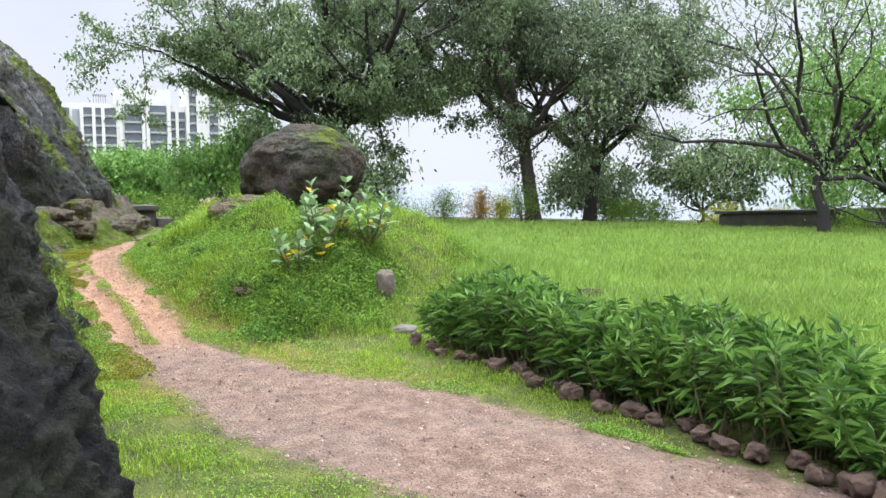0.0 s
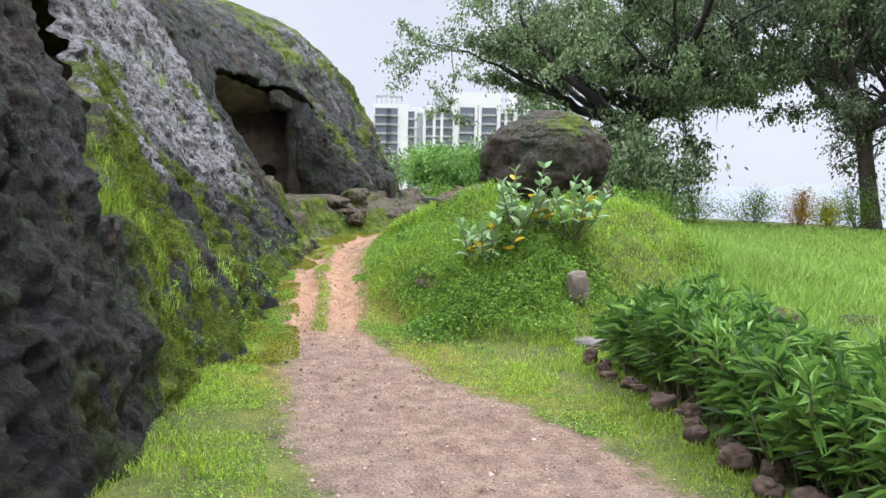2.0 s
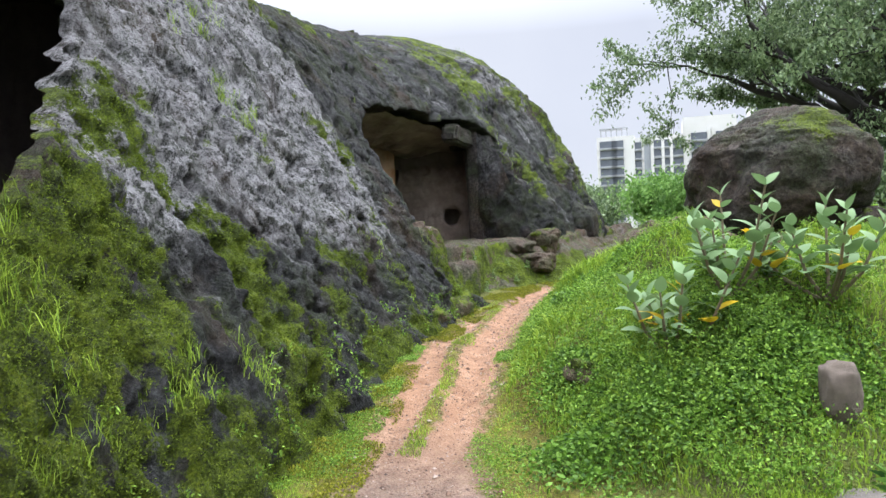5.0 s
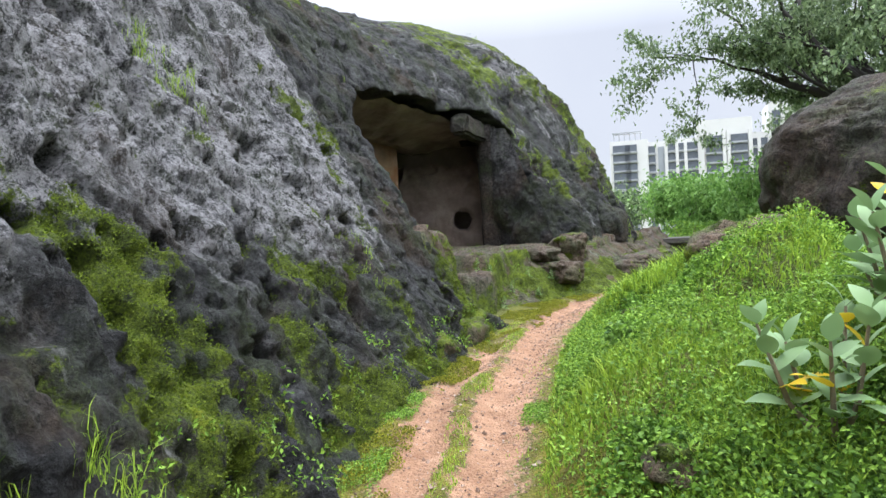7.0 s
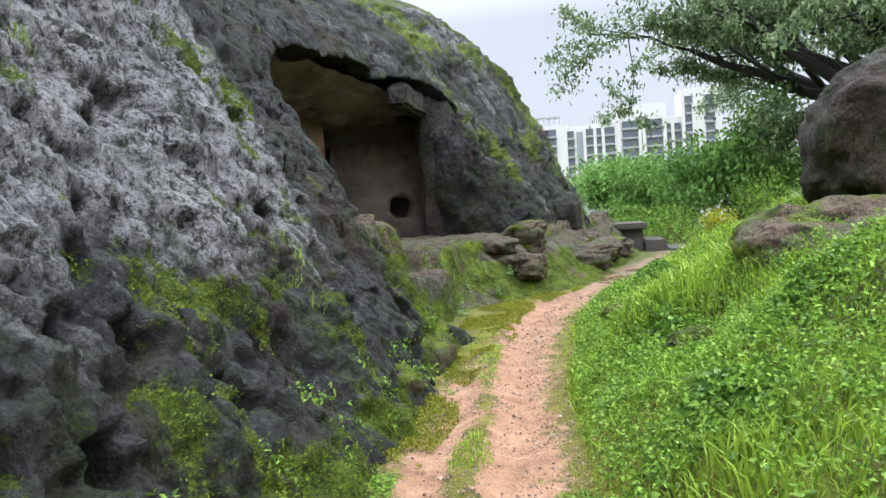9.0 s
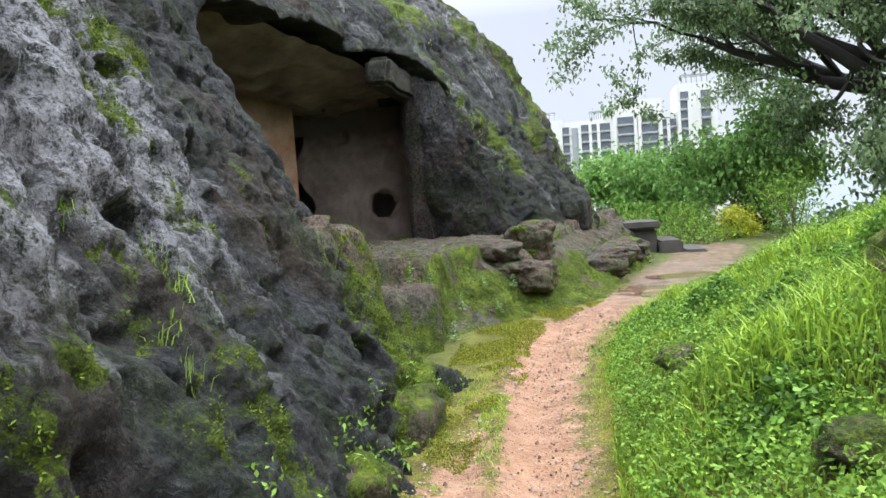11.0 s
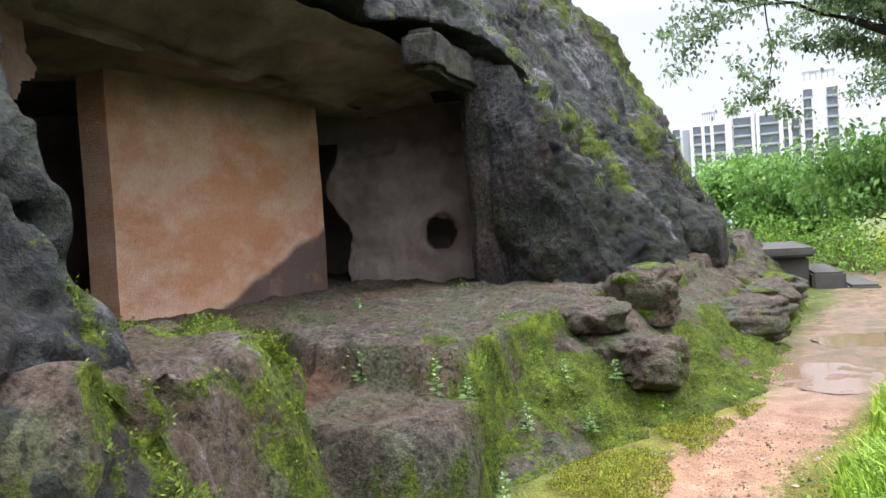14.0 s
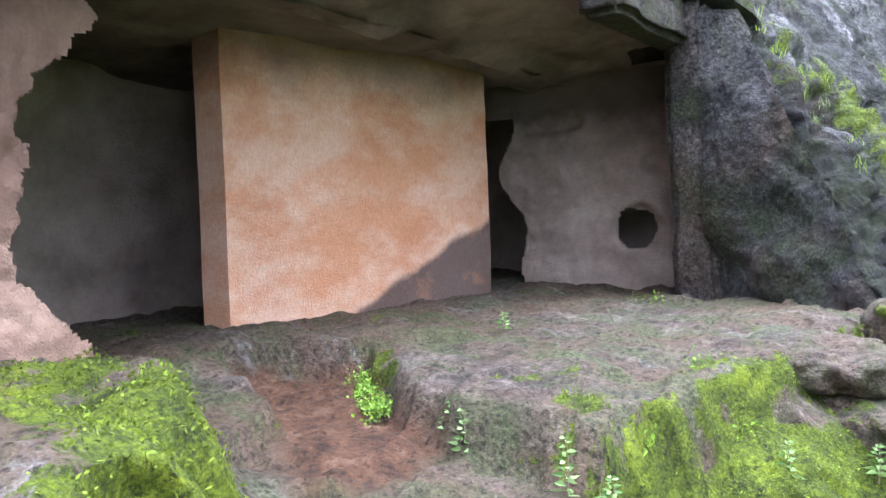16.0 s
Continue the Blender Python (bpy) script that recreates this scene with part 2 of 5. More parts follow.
def plain(name, c, rough=0.7, vary=0.12, scale=4.0, metal=0.0, bump=0.2):
    k = Mat(name, rough, metal)
    lo, hi = tuple(v * (1 - vary) for v in c), tuple(min(1, v * (1 + vary)) for v in c)
    k.color(k.mix(k.noise(scale * 9, 4), k.ramp(k.noise(scale, 5), (0.3, lo), (0.7, hi)), k.ramp(k.noise(scale, 5, seed=3), (0.3, lo), (0.7, c))))
    k.bump(k.noise(scale * 12, 4), bump, 0.01)
    return k.m


GRASS = leaf_material("grass_blades", (0.10, 0.185, 0.014), (0.31, 0.44, 0.045), 0.6, 0.35)
LAWN = leaf_material("lawn_blades", (0.13, 0.215, 0.03), (0.235, 0.36, 0.065), 0.6, 0.35)
WEED = leaf_material("weed_leaves", (0.055, 0.13, 0.014), (0.21, 0.35, 0.04), 0.65, 0.3)
HEDGE = leaf_material("hedge_leaves", (0.025, 0.075, 0.014), (0.15, 0.28, 0.05), 0.38, 0.25)
BIGLEAF = leaf_material("broad_grey_green_leaves", (0.10, 0.185, 0.065), (0.22, 0.335, 0.145), 0.6, 0.25)
YELLOW = leaf_material("yellow_leaves", (0.55, 0.36, 0.01), (0.7, 0.5, 0.02), 0.5, 0.3)
CROWN = leaf_material("tree_leaves", (0.055, 0.10, 0.038), (0.23, 0.31, 0.145), 0.36, 0.35)
CROWN_LIGHT = leaf_material("light_green_leaves", (0.09, 0.2, 0.035), (0.22, 0.38, 0.09), 0.5, 0.35)
CROWN_DARK = leaf_material("dark_tree_leaves", (0.05, 0.085, 0.04), (0.20, 0.255, 0.14), 0.36, 0.35)
MOSSTUFT = leaf_material("moss_tufts", (0.04, 0.065, 0.007), (0.15, 0.205, 0.016), 0.9, 0.3)
BARK = plain("grey_brown_bark", (0.085, 0.07, 0.058), 0.9, 0.45, 3.0, bump=0.9)
BARK_DARK = plain("dark_wet_bark", (0.035, 0.03, 0.027), 0.85, 0.4, 3.0, bump=0.9)
STEM = plain("woody_stem", (0.16, 0.13, 0.08), 0.85, 0.3, 20)
WHITE = plain("white_painted_render", (0.66, 0.65, 0.63), 0.8, 0.05, 0.3)
GREYR = plain("recess_shade_grey", (0.33, 0.35, 0.38), 0.8, 0.1, 0.3)
GLASSY = plain("dark_window_glass", (0.13, 0.145, 0.17), 0.25, 0.3, 0.5, bump=0.0)
RAIL = plain("balcony_slab_paint", (0.36, 0.37, 0.39), 0.7, 0.08, 0.4)
STONE_WALL = plain("weathered_stone_wall", (0.075, 0.068, 0.058), 0.9, 0.4, 2.0, bump=0.8)

# ---- mesh helpers ----
rng = np.random.default_rng(7)


def lattice(ix, iy, iz, seed):
    h = (ix.astype(np.int64) * 374761393 + iy.astype(np.int64) * 668265263 + iz.astype(np.int64) * 2147483647 + seed * 1274126177) & 0xFFFFFFFF
    h = ((h ^ (h >> 13)) * 1274126177) & 0xFFFFFFFF
    return ((h ^ (h >> 16)) & 0xFFFF) / 65535.0


def vnoise(x, y, z, seed=0):
    """Smooth value noise, -1 to 1, over arrays."""
    x, y, z = np.broadcast_arrays(np.asarray(x, float), np.asarray(y, float), np.asarray(z, float))
    ix, iy, iz = np.floor(x), np.floor(y), np.floor(z)
    fx, fy, fz = (a - b for a, b in ((x, ix), (y, iy), (z, iz)))
    fx, fy, fz = (f * f * f * (f * (f * 6 - 15) + 10) for f in (fx, fy, fz))
    out = 0.0
    for dx in (0, 1):
        for dy in (0, 1):
            for dz in (0, 1):
                w = (fx if dx else 1 - fx) * (fy if dy else 1 - fy) * (fz if dz else 1 - fz)
                out = out + w * lattice(ix + dx, iy + dy, iz + dz, seed)
    return out * 2 - 1


def fbm(x, y, z, octaves=4, seed=0, gain=0.5):
    total, amp = 0.0, 1.0
    for o in range(octaves):
        total = total + amp * vnoise(x * 2.03**o, y * 2.03**o, z * 2.03**o, seed + o)
        amp *= gain
    return total


def sstep(a, b, v):
    f = np.clip((np.asarray(v, float) - a) / (b - a), 0, 1)
    return f * f * (3 - 2 * f)


def mesh_of(name, verts, faces, material, smooth=False):
    me = bpy.data.meshes.new(name)
    verts = np.asarray(verts, np.float32).reshape(-1, 3)
    faces = np.asarray(faces, np.int32)
    n, k = faces.shape
    me.vertices.add(len(verts))
    me.vertices.foreach_set("co", verts.ravel())
    me.loops.add(n * k)
    me.loops.foreach_set("vertex_index", faces.ravel())
    me.polygons.add(n)
    me.polygons.foreach_set("loop_start", np.arange(0, n * k, k, dtype=np.int32))
    me.polygons.foreach_set("use_smooth", np.full(n, smooth))
    me.update(calc_edges=True)
    me.validate()
    me.materials.append(material)
    return me


def weight(me, name, values):
    me.attributes.new(name, "FLOAT", "POINT").data.foreach_set("value", np.asarray(values, np.float32).ravel())


def part_mesh(name, me, parent=None, label=""):
    ob = new(name, me)
    if parent:
        ob.parent = parent
    return tagged(ob, label)


def part(name, bm, material, parent=None, label=""):
    me = bpy.data.meshes.new(name)
    bm.to_mesh(me)
    bm.free()
    me.materials.append(material)
    return part_mesh(name, me, parent, label)


def thing(name, label, category, group="", at=(0, 0, 0), turn=0.0):
    ob = new(name)
    ob.empty_display_size = 0.2
    ob.matrix_world = pose(*at, 0, 0, turn)
    return tagged(ob, label, category, group)


def grid_faces(nu, nv, keep=None):
    i = np.arange(nu - 1)[:, None] * nv + np.arange(nv - 1)[None, :]
    f = np.stack([i, i + nv, i + nv + 1, i + 1], -1)
    return f[keep] if keep is not None else f.reshape(-1, 4)


def box_bm(bm, x0, x1, y0, y1, z0, z1, bevel=0.0):
    r = bmesh.ops.create_cube(bm, size=1.0, matrix=Matrix.Translation(((x0 + x1) / 2, (y0 + y1) / 2, (z0 + z1) / 2)) @ Matrix.Diagonal((x1 - x0, y1 - y0, z1 - z0, 1)))
    if bevel:
        es = list({e for v in r["verts"] for e in v.link_edges})
        bmesh.ops.bevel(bm, geom=es, offset=bevel, segments=2, affect="EDGES")


def blades(points, heights, widths, lean, bend_seed=0, normals=None):
    """Grass blades as bent three-quad-wide strips: root pair, middle pair, tip. Returns verts and triangles."""
    r = np.random.default_rng(bend_seed)
    n = len(points)
    a = r.uniform(0, 2 * math.pi, n)
    side = np.stack([np.cos(a), np.sin(a), np.zeros(n)], 1)
    b = r.uniform(0, 2 * math.pi, n)
    fall = np.stack([np.cos(b), np.sin(b), np.zeros(n)], 1) * (lean * r.uniform(0.2, 1.0, n) * heights)[:, None]
    up = np.zeros((n, 3))
    up[:, 2] = heights
    w = side * widths[:, None] / 2
    mid = points + up * 0.55 + fall * 0.3
    tip = points + up * (1 - 0.25 * lean) + fall
    v = np.stack([points - w, points + w, mid - w * 0.8, mid + w * 0.8, tip], 1)
    f = np.arange(n)[:, None, None] * 5 + np.array([[0, 1, 3], [0, 3, 2], [2, 3, 4]])[None]
    return v.reshape(-1, 3), f.reshape(-1, 3)


def leaves(points, dirs, length, width, seed=0, droop=0.2):
    """Pointed leaves, each a kite folded along its midrib. Returns verts and triangles."""
    r = np.random.default_rng(seed)
    n = len(points)
    d = dirs / np.maximum(np.linalg.norm(dirs, axis=1, keepdims=True), 1e-6)
    o = r.normal(size=(n, 3))
    s = np.cross(d, o)
    s /= np.maximum(np.linalg.norm(s, axis=1, keepdims=True), 1e-6)
    up = np.cross(s, d)
    L, W = length[:, None], width[:, None]
    base, tip = points, points + d * L - np.array([0, 0, 1.0]) * L * droop
    m = points + d * L * 0.45
    v = np.stack([base, m + s * W / 2 + up * W * 0.15, tip, m - s * W / 2 + up * W * 0.15], 1)
    f = np.arange(n)[:, None, None] * 4 + np.array([[0, 1, 2], [0, 2, 3]])[None]
    return v.reshape(-1, 3), f.reshape(-1, 3)


def tube(bm_lists, pts, radii, sides=7):
    """Adds a tapered tube along pts to (verts, faces)."""
    V, F = bm_lists
    pts = np.asarray(pts, float)
    start = len(V)
    for i, p in enumerate(pts):
        d = pts[min(i + 1, len(pts) - 1)] - pts[max(i - 1, 0)]
        d = d / max(np.linalg.norm(d), 1e-6)
        a = np.cross(d, (0.31, 0.9, 0.2))
        a /= max(np.linalg.norm(a), 1e-6)
        b = np.cross(d, a)
        for k in range(sides):
            t = 2 * math.pi * k / sides
            V.append(p + radii[i] * (math.cos(t) * a + math.sin(t) * b))
    for i in range(len(pts) - 1):
        for k in range(sides):
            k2 = (k + 1) % sides
            F.append((start + i * sides + k, start + i * sides + k2, start + (i + 1) * sides + k2, start + (i + 1) * sides + k))


# ---- the lie of the land ----


def path_z(y):
    return 0.33 * sstep(5.5, 9.5, y) + 0.06 * sstep(9.5, 14, y) + 0.05 * sstep(14, 17, y)


EDGE_Y = [0.0, 5.2, 5.6, 6.3, 7.5, 9.0, 10.5, 12.7, 15.0, 16.5, 18.0, 20.0, 22.0, 26.0]
EDGE_X = [3.0, 2.6, 2.2, 1.25, 0.62, 0.42, 0.26, 0.24, 0.42, 0.85, 1.9, 2.9, 3.5, 4.8]
PATH_Y = [-6, 0, 1.2, 2.2, 3.5, 4.5, 5.0, 6.4, 7.9, 9.0, 10.0, 10.6, 12.1, 13.0, 14.0, 15.0, 16.3, 20, 22.5, 26]
PATH_L = [3.0, 2.2, 1.7, 1.1, 0.58, 0.40, 0.28, 0.02, -0.24, -0.40, -0.36, -0.48, -0.36, -0.28, -0.36, -0.25, 0.33, 1.06, 1.77, 2.2]
PATH_R = [8.0, 4.2, 3.2, 2.75, 2.3, 1.65, 1.35, 0.68, 0.48, 0.35, 0.25, 0.21, 0.10, 0.13, 0.2, 0.34, 1.0, 2.5, 3.1, 4.0]
STRIP_Y = [6.2, 7.0, 7.9, 9.0, 10.0, 10.6, 11.6, 12.4]
STRIP_X = [0.32, 0.22, 0.13, -0.10, -0.09, -0.22, -0.32, -0.36]


def mound_h(x, y):
    d = x - np.interp(y, EDGE_Y, EDGE_X)
    front = sstep(5.4, 7.6, y + 0.2 * np.minimum(x - 1.5, 0.4) - 0.5 * np.clip(x - 2.2, 0, 1.5))
    top = 0.92 * (1 - 0.82 * sstep(12.6, 15.4, y - 0.45 * np.clip(x - 1.0, 0, 3)))
    rise = sstep(-0.05, 2.1 + 1.4 * sstep(12.5, 16, y), d) * 0.72 + 0.28 * sstep(0.0, 0.6, d)
    fall = 1 - sstep(3.4, 5.6, x - 0.15 * (y - 8))
    return top * front * rise * (0.12 + 0.88 * fall) * (1 - 0.75 * sstep(17.0, 22, y))


def land(x, y):
    """Height of the ground."""
    x, y = np.asarray(x, float), np.asarray(y, float)
    base = path_z(y) * (1 - sstep(4, 8, x))
    z = base + mound_h(x, y)
    lawn = 0.1 - 0.4 * sstep(8, 35, x)
    z = z + lawn * sstep(3.2, 6, x)
    z = z - 14 * sstep(45, 160, np.hypot(x, y)) - 30 * sstep(160, 1500, np.hypot(x, y))
    mid = np.interp(y, STRIP_Y, STRIP_X) + 0.03 * fbm(y * 1.7, 0.3, 0, 2, 8)
    near = sstep(5.6, 7.4, y) * (1 - sstep(14, 16, y))
    z = z - 0.06 * near * np.exp(-((x - mid - 0.24) / 0.13) ** 2) - 0.035 * near * (1 - sstep(11.0, 12.2, y)) * np.exp(-((x - mid + 0.2) / 0.1) ** 2)
    z = z + 0.025 * near * np.exp(-((x - mid) / 0.07) ** 2) + 0.03 * near * np.exp(-((x - mid - 0.27) / 0.05) ** 2) * np.clip(fbm(y * 0.8, 1.3, 0, 2, 6), 0, 1)
    z = z + 0.02 * fbm(x * 1.3, y * 1.3, 0, 3, 4) + 0.24 * mound_h(x, y) * fbm(x * 1.1, y * 1.1, 0, 4, 9) + 0.05 * sstep(0.02, 0.2, mound_h(x, y)) * fbm(x * 2.3, y * 2.3, 0, 2, 29)
    return z


def ground():
    def axis(lo, hi, step, far):
        a = list(np.arange(lo, hi + 1e-6, step))
        s, v = step, hi
        while v < far:
            s *= 1.22
            v += s
            a.append(v)
        s, v = step, lo
        while v > -far:
            s *= 1.22
            v -= s
            a.insert(0, v)
        return np.array(a)

    xs, ys = axis(-2.2, 5.4, 0.05, 3500), axis(-1, 24, 0.05, 3500)
    X, Y = np.meshgrid(xs, ys, indexing="ij")
    Z = land(X, Y)
    near = (np.abs(X) < 8) & (Y > -3) & (Y < 27)
    Z = Z + np.where(near, 0.008 * fbm(X * 9, Y * 9, 0, 3, 31), 0)
    me = mesh_of("ground", np.stack([X, Y, Z], -1), grid_faces(len(xs), len(ys)), GROUND, True)
    pl, pr = np.interp(Y, PATH_Y, PATH_L), np.interp(Y, PATH_Y, PATH_R)
    inside = np.minimum(X - pl, pr - X)
    strip = np.exp(-(((X - np.interp(Y, STRIP_Y, STRIP_X) - 0.03 * fbm(Y * 1.7, 0.3, 0, 2, 8)) / 0.085) ** 2)) * sstep(5.9, 7.0, Y) * (1 - sstep(11.8, 13, Y))
    bare = sstep(-0.30, 0.22, inside) * (1 - strip * (0.85 + 0.4 * fbm(Y * 3, X * 3, 0, 3, 5)))
    weight(me, "earth", np.clip(bare, 0, 1) * (1 - sstep(26, 30, Y)) * (Y > -12) * (1 - 0.4 * sstep(15.5, 18, Y)))
    weight(me, "mossy", np.clip(strip + np.exp(-(((X - np.where(X < (pl + pr) / 2, pl - 0.1, pr + 0.3)) / 0.5) ** 2)) * sstep(3.4, 4.6, Y) * (1 - sstep(17, 20, Y)), 0, 1))
    wet = np.exp(-(((X - 1.1) / 0.9) ** 2) - ((Y - 17.9) / 1.6) ** 2) + np.exp(-(((X - 2.4) / 0.9) ** 2) - ((Y - 20.5) / 1.2) ** 2)
    weight(me, "wet", np.clip(wet, 0, 1))
    tagged(new("ground", me), "uneven ground of red gravelly earth, turf and moss", "ground", kind="structure")


ground()

# ---- the rock hill ----
ROCK_Y = [-14, -6, -2, 1.0, 1.8, 2.3, 3.8, 4.5, 6.0, 7.0, 8.4, 10, 11.4, 13.0, 14, 16, 18.4, 19.5, 21, 22]
ROCK_B = [-4, -2.6, -1.7, -1.0, -0.55, -0.16, -0.22, -0.38, -0.37, -0.40, -0.46, -0.46, -0.50, -0.52, -0.55, -0.4, 0.05, 0.45, 0.85, 1.1]
ROCK_K = [0.6, 0.5, 0.5, 0.5, 0.5, 0.52, 0.58, 0.6, 0.85, 0.95, 1, 1, 1, 1, 1, 0.96, 0.9, 0.88, 0.72, 0.7]


def hill_surface(v, q):
    """A place on the hill's skin: v runs along its foot, q up the slope; both ends are rounded off."""
    up = np.maximum(q - 4.6, 0)
    z = np.where(q < 4.6, q, 4.6 + 2.8 * (1 - np.exp(-up / 2.8)))
    inset = 0.55 * z + 0.02 * z * z + 0.35 * up + 0.12 * up**2
    lo, hi, R = -6.0, 21.5, 7.5
    vs = np.clip(v, lo, hi)
    b = np.interp(vs, ROCK_Y, ROCK_B)
    inset = inset * np.interp(vs, ROCK_Y, ROCK_K)
    phi = np.clip((v - vs) / R, -1.7, 1.7)
    rad = np.where(phi != 0, np.maximum(R - inset, 0.2), R - inset)
    return b - R + rad * np.cos(phi), vs + np.where(phi != 0, rad * np.sin(phi), 0), z, phi


def brow(y):
    return np.interp(y, [12.3, 12.6, 13.0, 13.5, 14.0, 15.0, 16.0, 16.6, 17.9, 18.3, 18.6, 18.8], [2.7, 3.25, 3.5, 3.6, 3.72, 3.8, 3.84, 3.74, 3.88, 3.74, 3.5, 2.9]) + 0.05 * fbm(np.asarray(y) * 2.3, 0.7, 0, 3, 15)


def in_veranda(y, z):
    left = np.interp(z, [0.2, 0.75, 1.3, 1.8, 2.2, 2.8, 3.2, 3.5, 3.9], [13.0, 12.15, 12.2, 12.22, 12.3, 12.5, 12.65, 12.85, 13.2]) + 0.04 * fbm(0.4, np.asarray(z) * 2.5, 0, 3, 16)
    right = np.interp(z, [0.3, 1.2, 1.8, 2.4, 2.8, 3.4], [16.9, 17.95, 18.2, 18.3, 18.5, 18.6]) + 0.04 * fbm(0.9, np.asarray(z) * 2.5, 0, 3, 17)
    return (y > left) & (y < right) & (z > -0.6) & (z < brow(y))


def in_doorway(y, z):
    """The first, narrow cave mouth with a slanting, stepped jamb."""
    right = np.interp(z, [1.24, 1.5, 1.62, 2.1, 2.2, 2.6, 3.0, 3.4], [4.25, 4.4, 4.68, 5.2, 5.45, 5.8, 6.3, 6.5])
    return (y > 3.6 + 0.4 * (z - 1.5)) & (y < right) & (z > 1.26) & (z < 3.4)


HILL = {}


def hill():
    vs = np.concatenate([np.arange(-19, -4, 0.4), np.arange(-4, 1, 0.1), np.arange(1, 13.5, 0.018), np.arange(13.5, 21.5, 0.04), np.arange(21.5, 34.5, 0.12)])
    qs = np.concatenate([np.arange(-0.4, 3.0, 0.020), np.arange(3.0, 6.4, 0.05), np.arange(6.4, 14, 0.25)])
    V, Q = np.meshgrid(vs, qs, indexing="ij")
    X, Y, Z, PHI = hill_surface(V, Q)
    nx, ny = np.cos(PHI), np.sin(PHI)
    d = (0.07 + 0.11 * sstep(2.0, 4.5, Z)) * fbm(X * 0.55, Y * 0.55, Z * 0.55, 3, 3) + 0.06 * fbm(X * 2.2, Y * 2.2, Z * 2.2, 4, 12)
    # gullies that run down the slope
    d = d - 0.10 * np.abs(fbm(Y * 2.0 + 0.4 * Z, Z * 0.7, X * 0.5, 4, 71)) - 0.05 * np.abs(fbm(Y * 5.5, Z * 2.2, X, 3, 72)) + 0.10
    d = d * (1 - 0.75 * np.exp(-(((Y - 12.2) / 0.8) ** 2)) * sstep(1.2, 1.6, Z)) - 0.06 * np.exp(-(((Y - 12.3) / 0.35) ** 2))
    d = d + 0.034 * fbm(X * 8, Y * 9, Z * 7, 4, 40, 0.65) - 0.04 * sstep(0.35, 0.7, vnoise(X * 14, Y * 14, Z * 12, 43))
    # pits and scoops
    c = vnoise(X * 3.1, Y * 3.1, Z * 3.1, 77)
    d = d - 0.10 * sstep(0.55, 0.85, c) - 0.07 * sstep(0.45, 0.75, vnoise(X * 7, Y * 7, Z * 7, 78))
    # undercut foot beyond the caves
    d = d - 0.9 * sstep(20.5, 22, V) * (1 - sstep(0.9, 1.3, Z))
    # round weathered holes, large ones and a sprinkling of small ones
    r = np.random.default_rng(64)
    for hy, hz, hr, dep in ((10.40, 2.06, 0.12, 0.5), (10.72, 2.42, 0.07, 0.4), (10.0, 1.62, 0.12, 0.45), (6.24, 1.64, 0.09, 0.4), (6.68, 1.92, 0.11, 0.35), (7.38, 1.59, 0.08, 0.35), (8.45, 0.83, 0.15, 0.4), (7.5, 0.86, 0.11, 0.35), (7.04, 1.49, 0.08, 0.3), (6.49, 1.45, 0.08, 0.3), (8.78, 2.14, 0.06, 0.3), (9.99, 2.45, 0.06, 0.3), (7.58, 1.23, 0.06, 0.3), (7.9, 1.17, 0.09, 0.35), (8.28, 1.72, 0.05, 0.25), (11.36, 0.84, 0.1, 0.35), (8.46, 2.5, 0.07, 0.3)):
        rr = np.hypot((Y - hy) * 1.0, (Z - hz) * 1.15) * (1 + 0.35 * fbm(Y * 9, Z * 9, hy, 2, 5))
        d = d - dep * (1 - sstep(0.55 * hr, 1.05 * hr, rr))
    for hy, hz, hr in zip(r.uniform(2.2, 13, 420), r.uniform(0.2, 4.0, 420), 0.018 + 0.035 * r.random(420) ** 2):
        rows = slice(*np.searchsorted(vs, (hy - 0.3, hy + 0.3)))
        rr = np.hypot(Y[rows] - hy, (Z[rows] - hz) * r.uniform(0.55, 1.0))
        d[rows] = d[rows] - 2.2 * hr * (1 - sstep(0.3 * hr, 1.15 * hr, rr))
    X, Y, Z = X + nx * d * 0.9, Y + ny * d, Z + 0.35 * np.maximum(d, -0.1)
    Z[:, -1] = -2.0
    cy, cz = (Y[:-1, :-1] + Y[1:, 1:]) / 2, (Z[:-1, :-1] + Z[1:, 1:]) / 2
    straight = V[:-1, :-1] < 21.5
    keep = ~((in_veranda(cy, cz) | in_doorway(cy, cz)) & straight)
    me = mesh_of("rock_hill", np.stack([X, Y, Z], -1), grid_faces(len(vs), len(qs), keep), ROCK, True)
    jamb = np.interp(Z, [0.3, 1.24, 1.6, 2.1, 2.6, 3.0, 3.4], [4.3, 4.3, 4.65, 5.2, 5.8, 6.3, 6.5])
    foot = (1 - sstep(0.3, 0.9, Z)) * sstep(3.6, 4.6, Y)
    mats = 0.34 * fbm(X * 0.9, Y * 1.5, Z * 0.75, 4, 57, 0.6) + 0.20 * fbm(X * 5, Y * 6, Z * 4, 4, 58, 0.7)
    zone = 0.47 * (1 - sstep(0.5, 1.5, Y - jamb)) * sstep(-0.6, 0.1, Y - jamb) * (1 - sstep(2.3, 3.0, Z)) + 0.38 * np.exp(-(((Y - 7.0) / 1.3) ** 2)) * (1 - sstep(1.3, 2.2, Z)) + 0.5 * np.exp(-(((Y - 12.2) / 0.6) ** 2)) * (1 - sstep(1.6, 2.6, Z)) + 0.34 * np.exp(-(((Y - 11.2) / 1.1) ** 2))
    streak = 0.5 * np.clip(fbm(Y * 1.1, Z * 0.22, 0.4, 3, 55), 0, 1) * (1 - sstep(2.6, 4.4, Z))
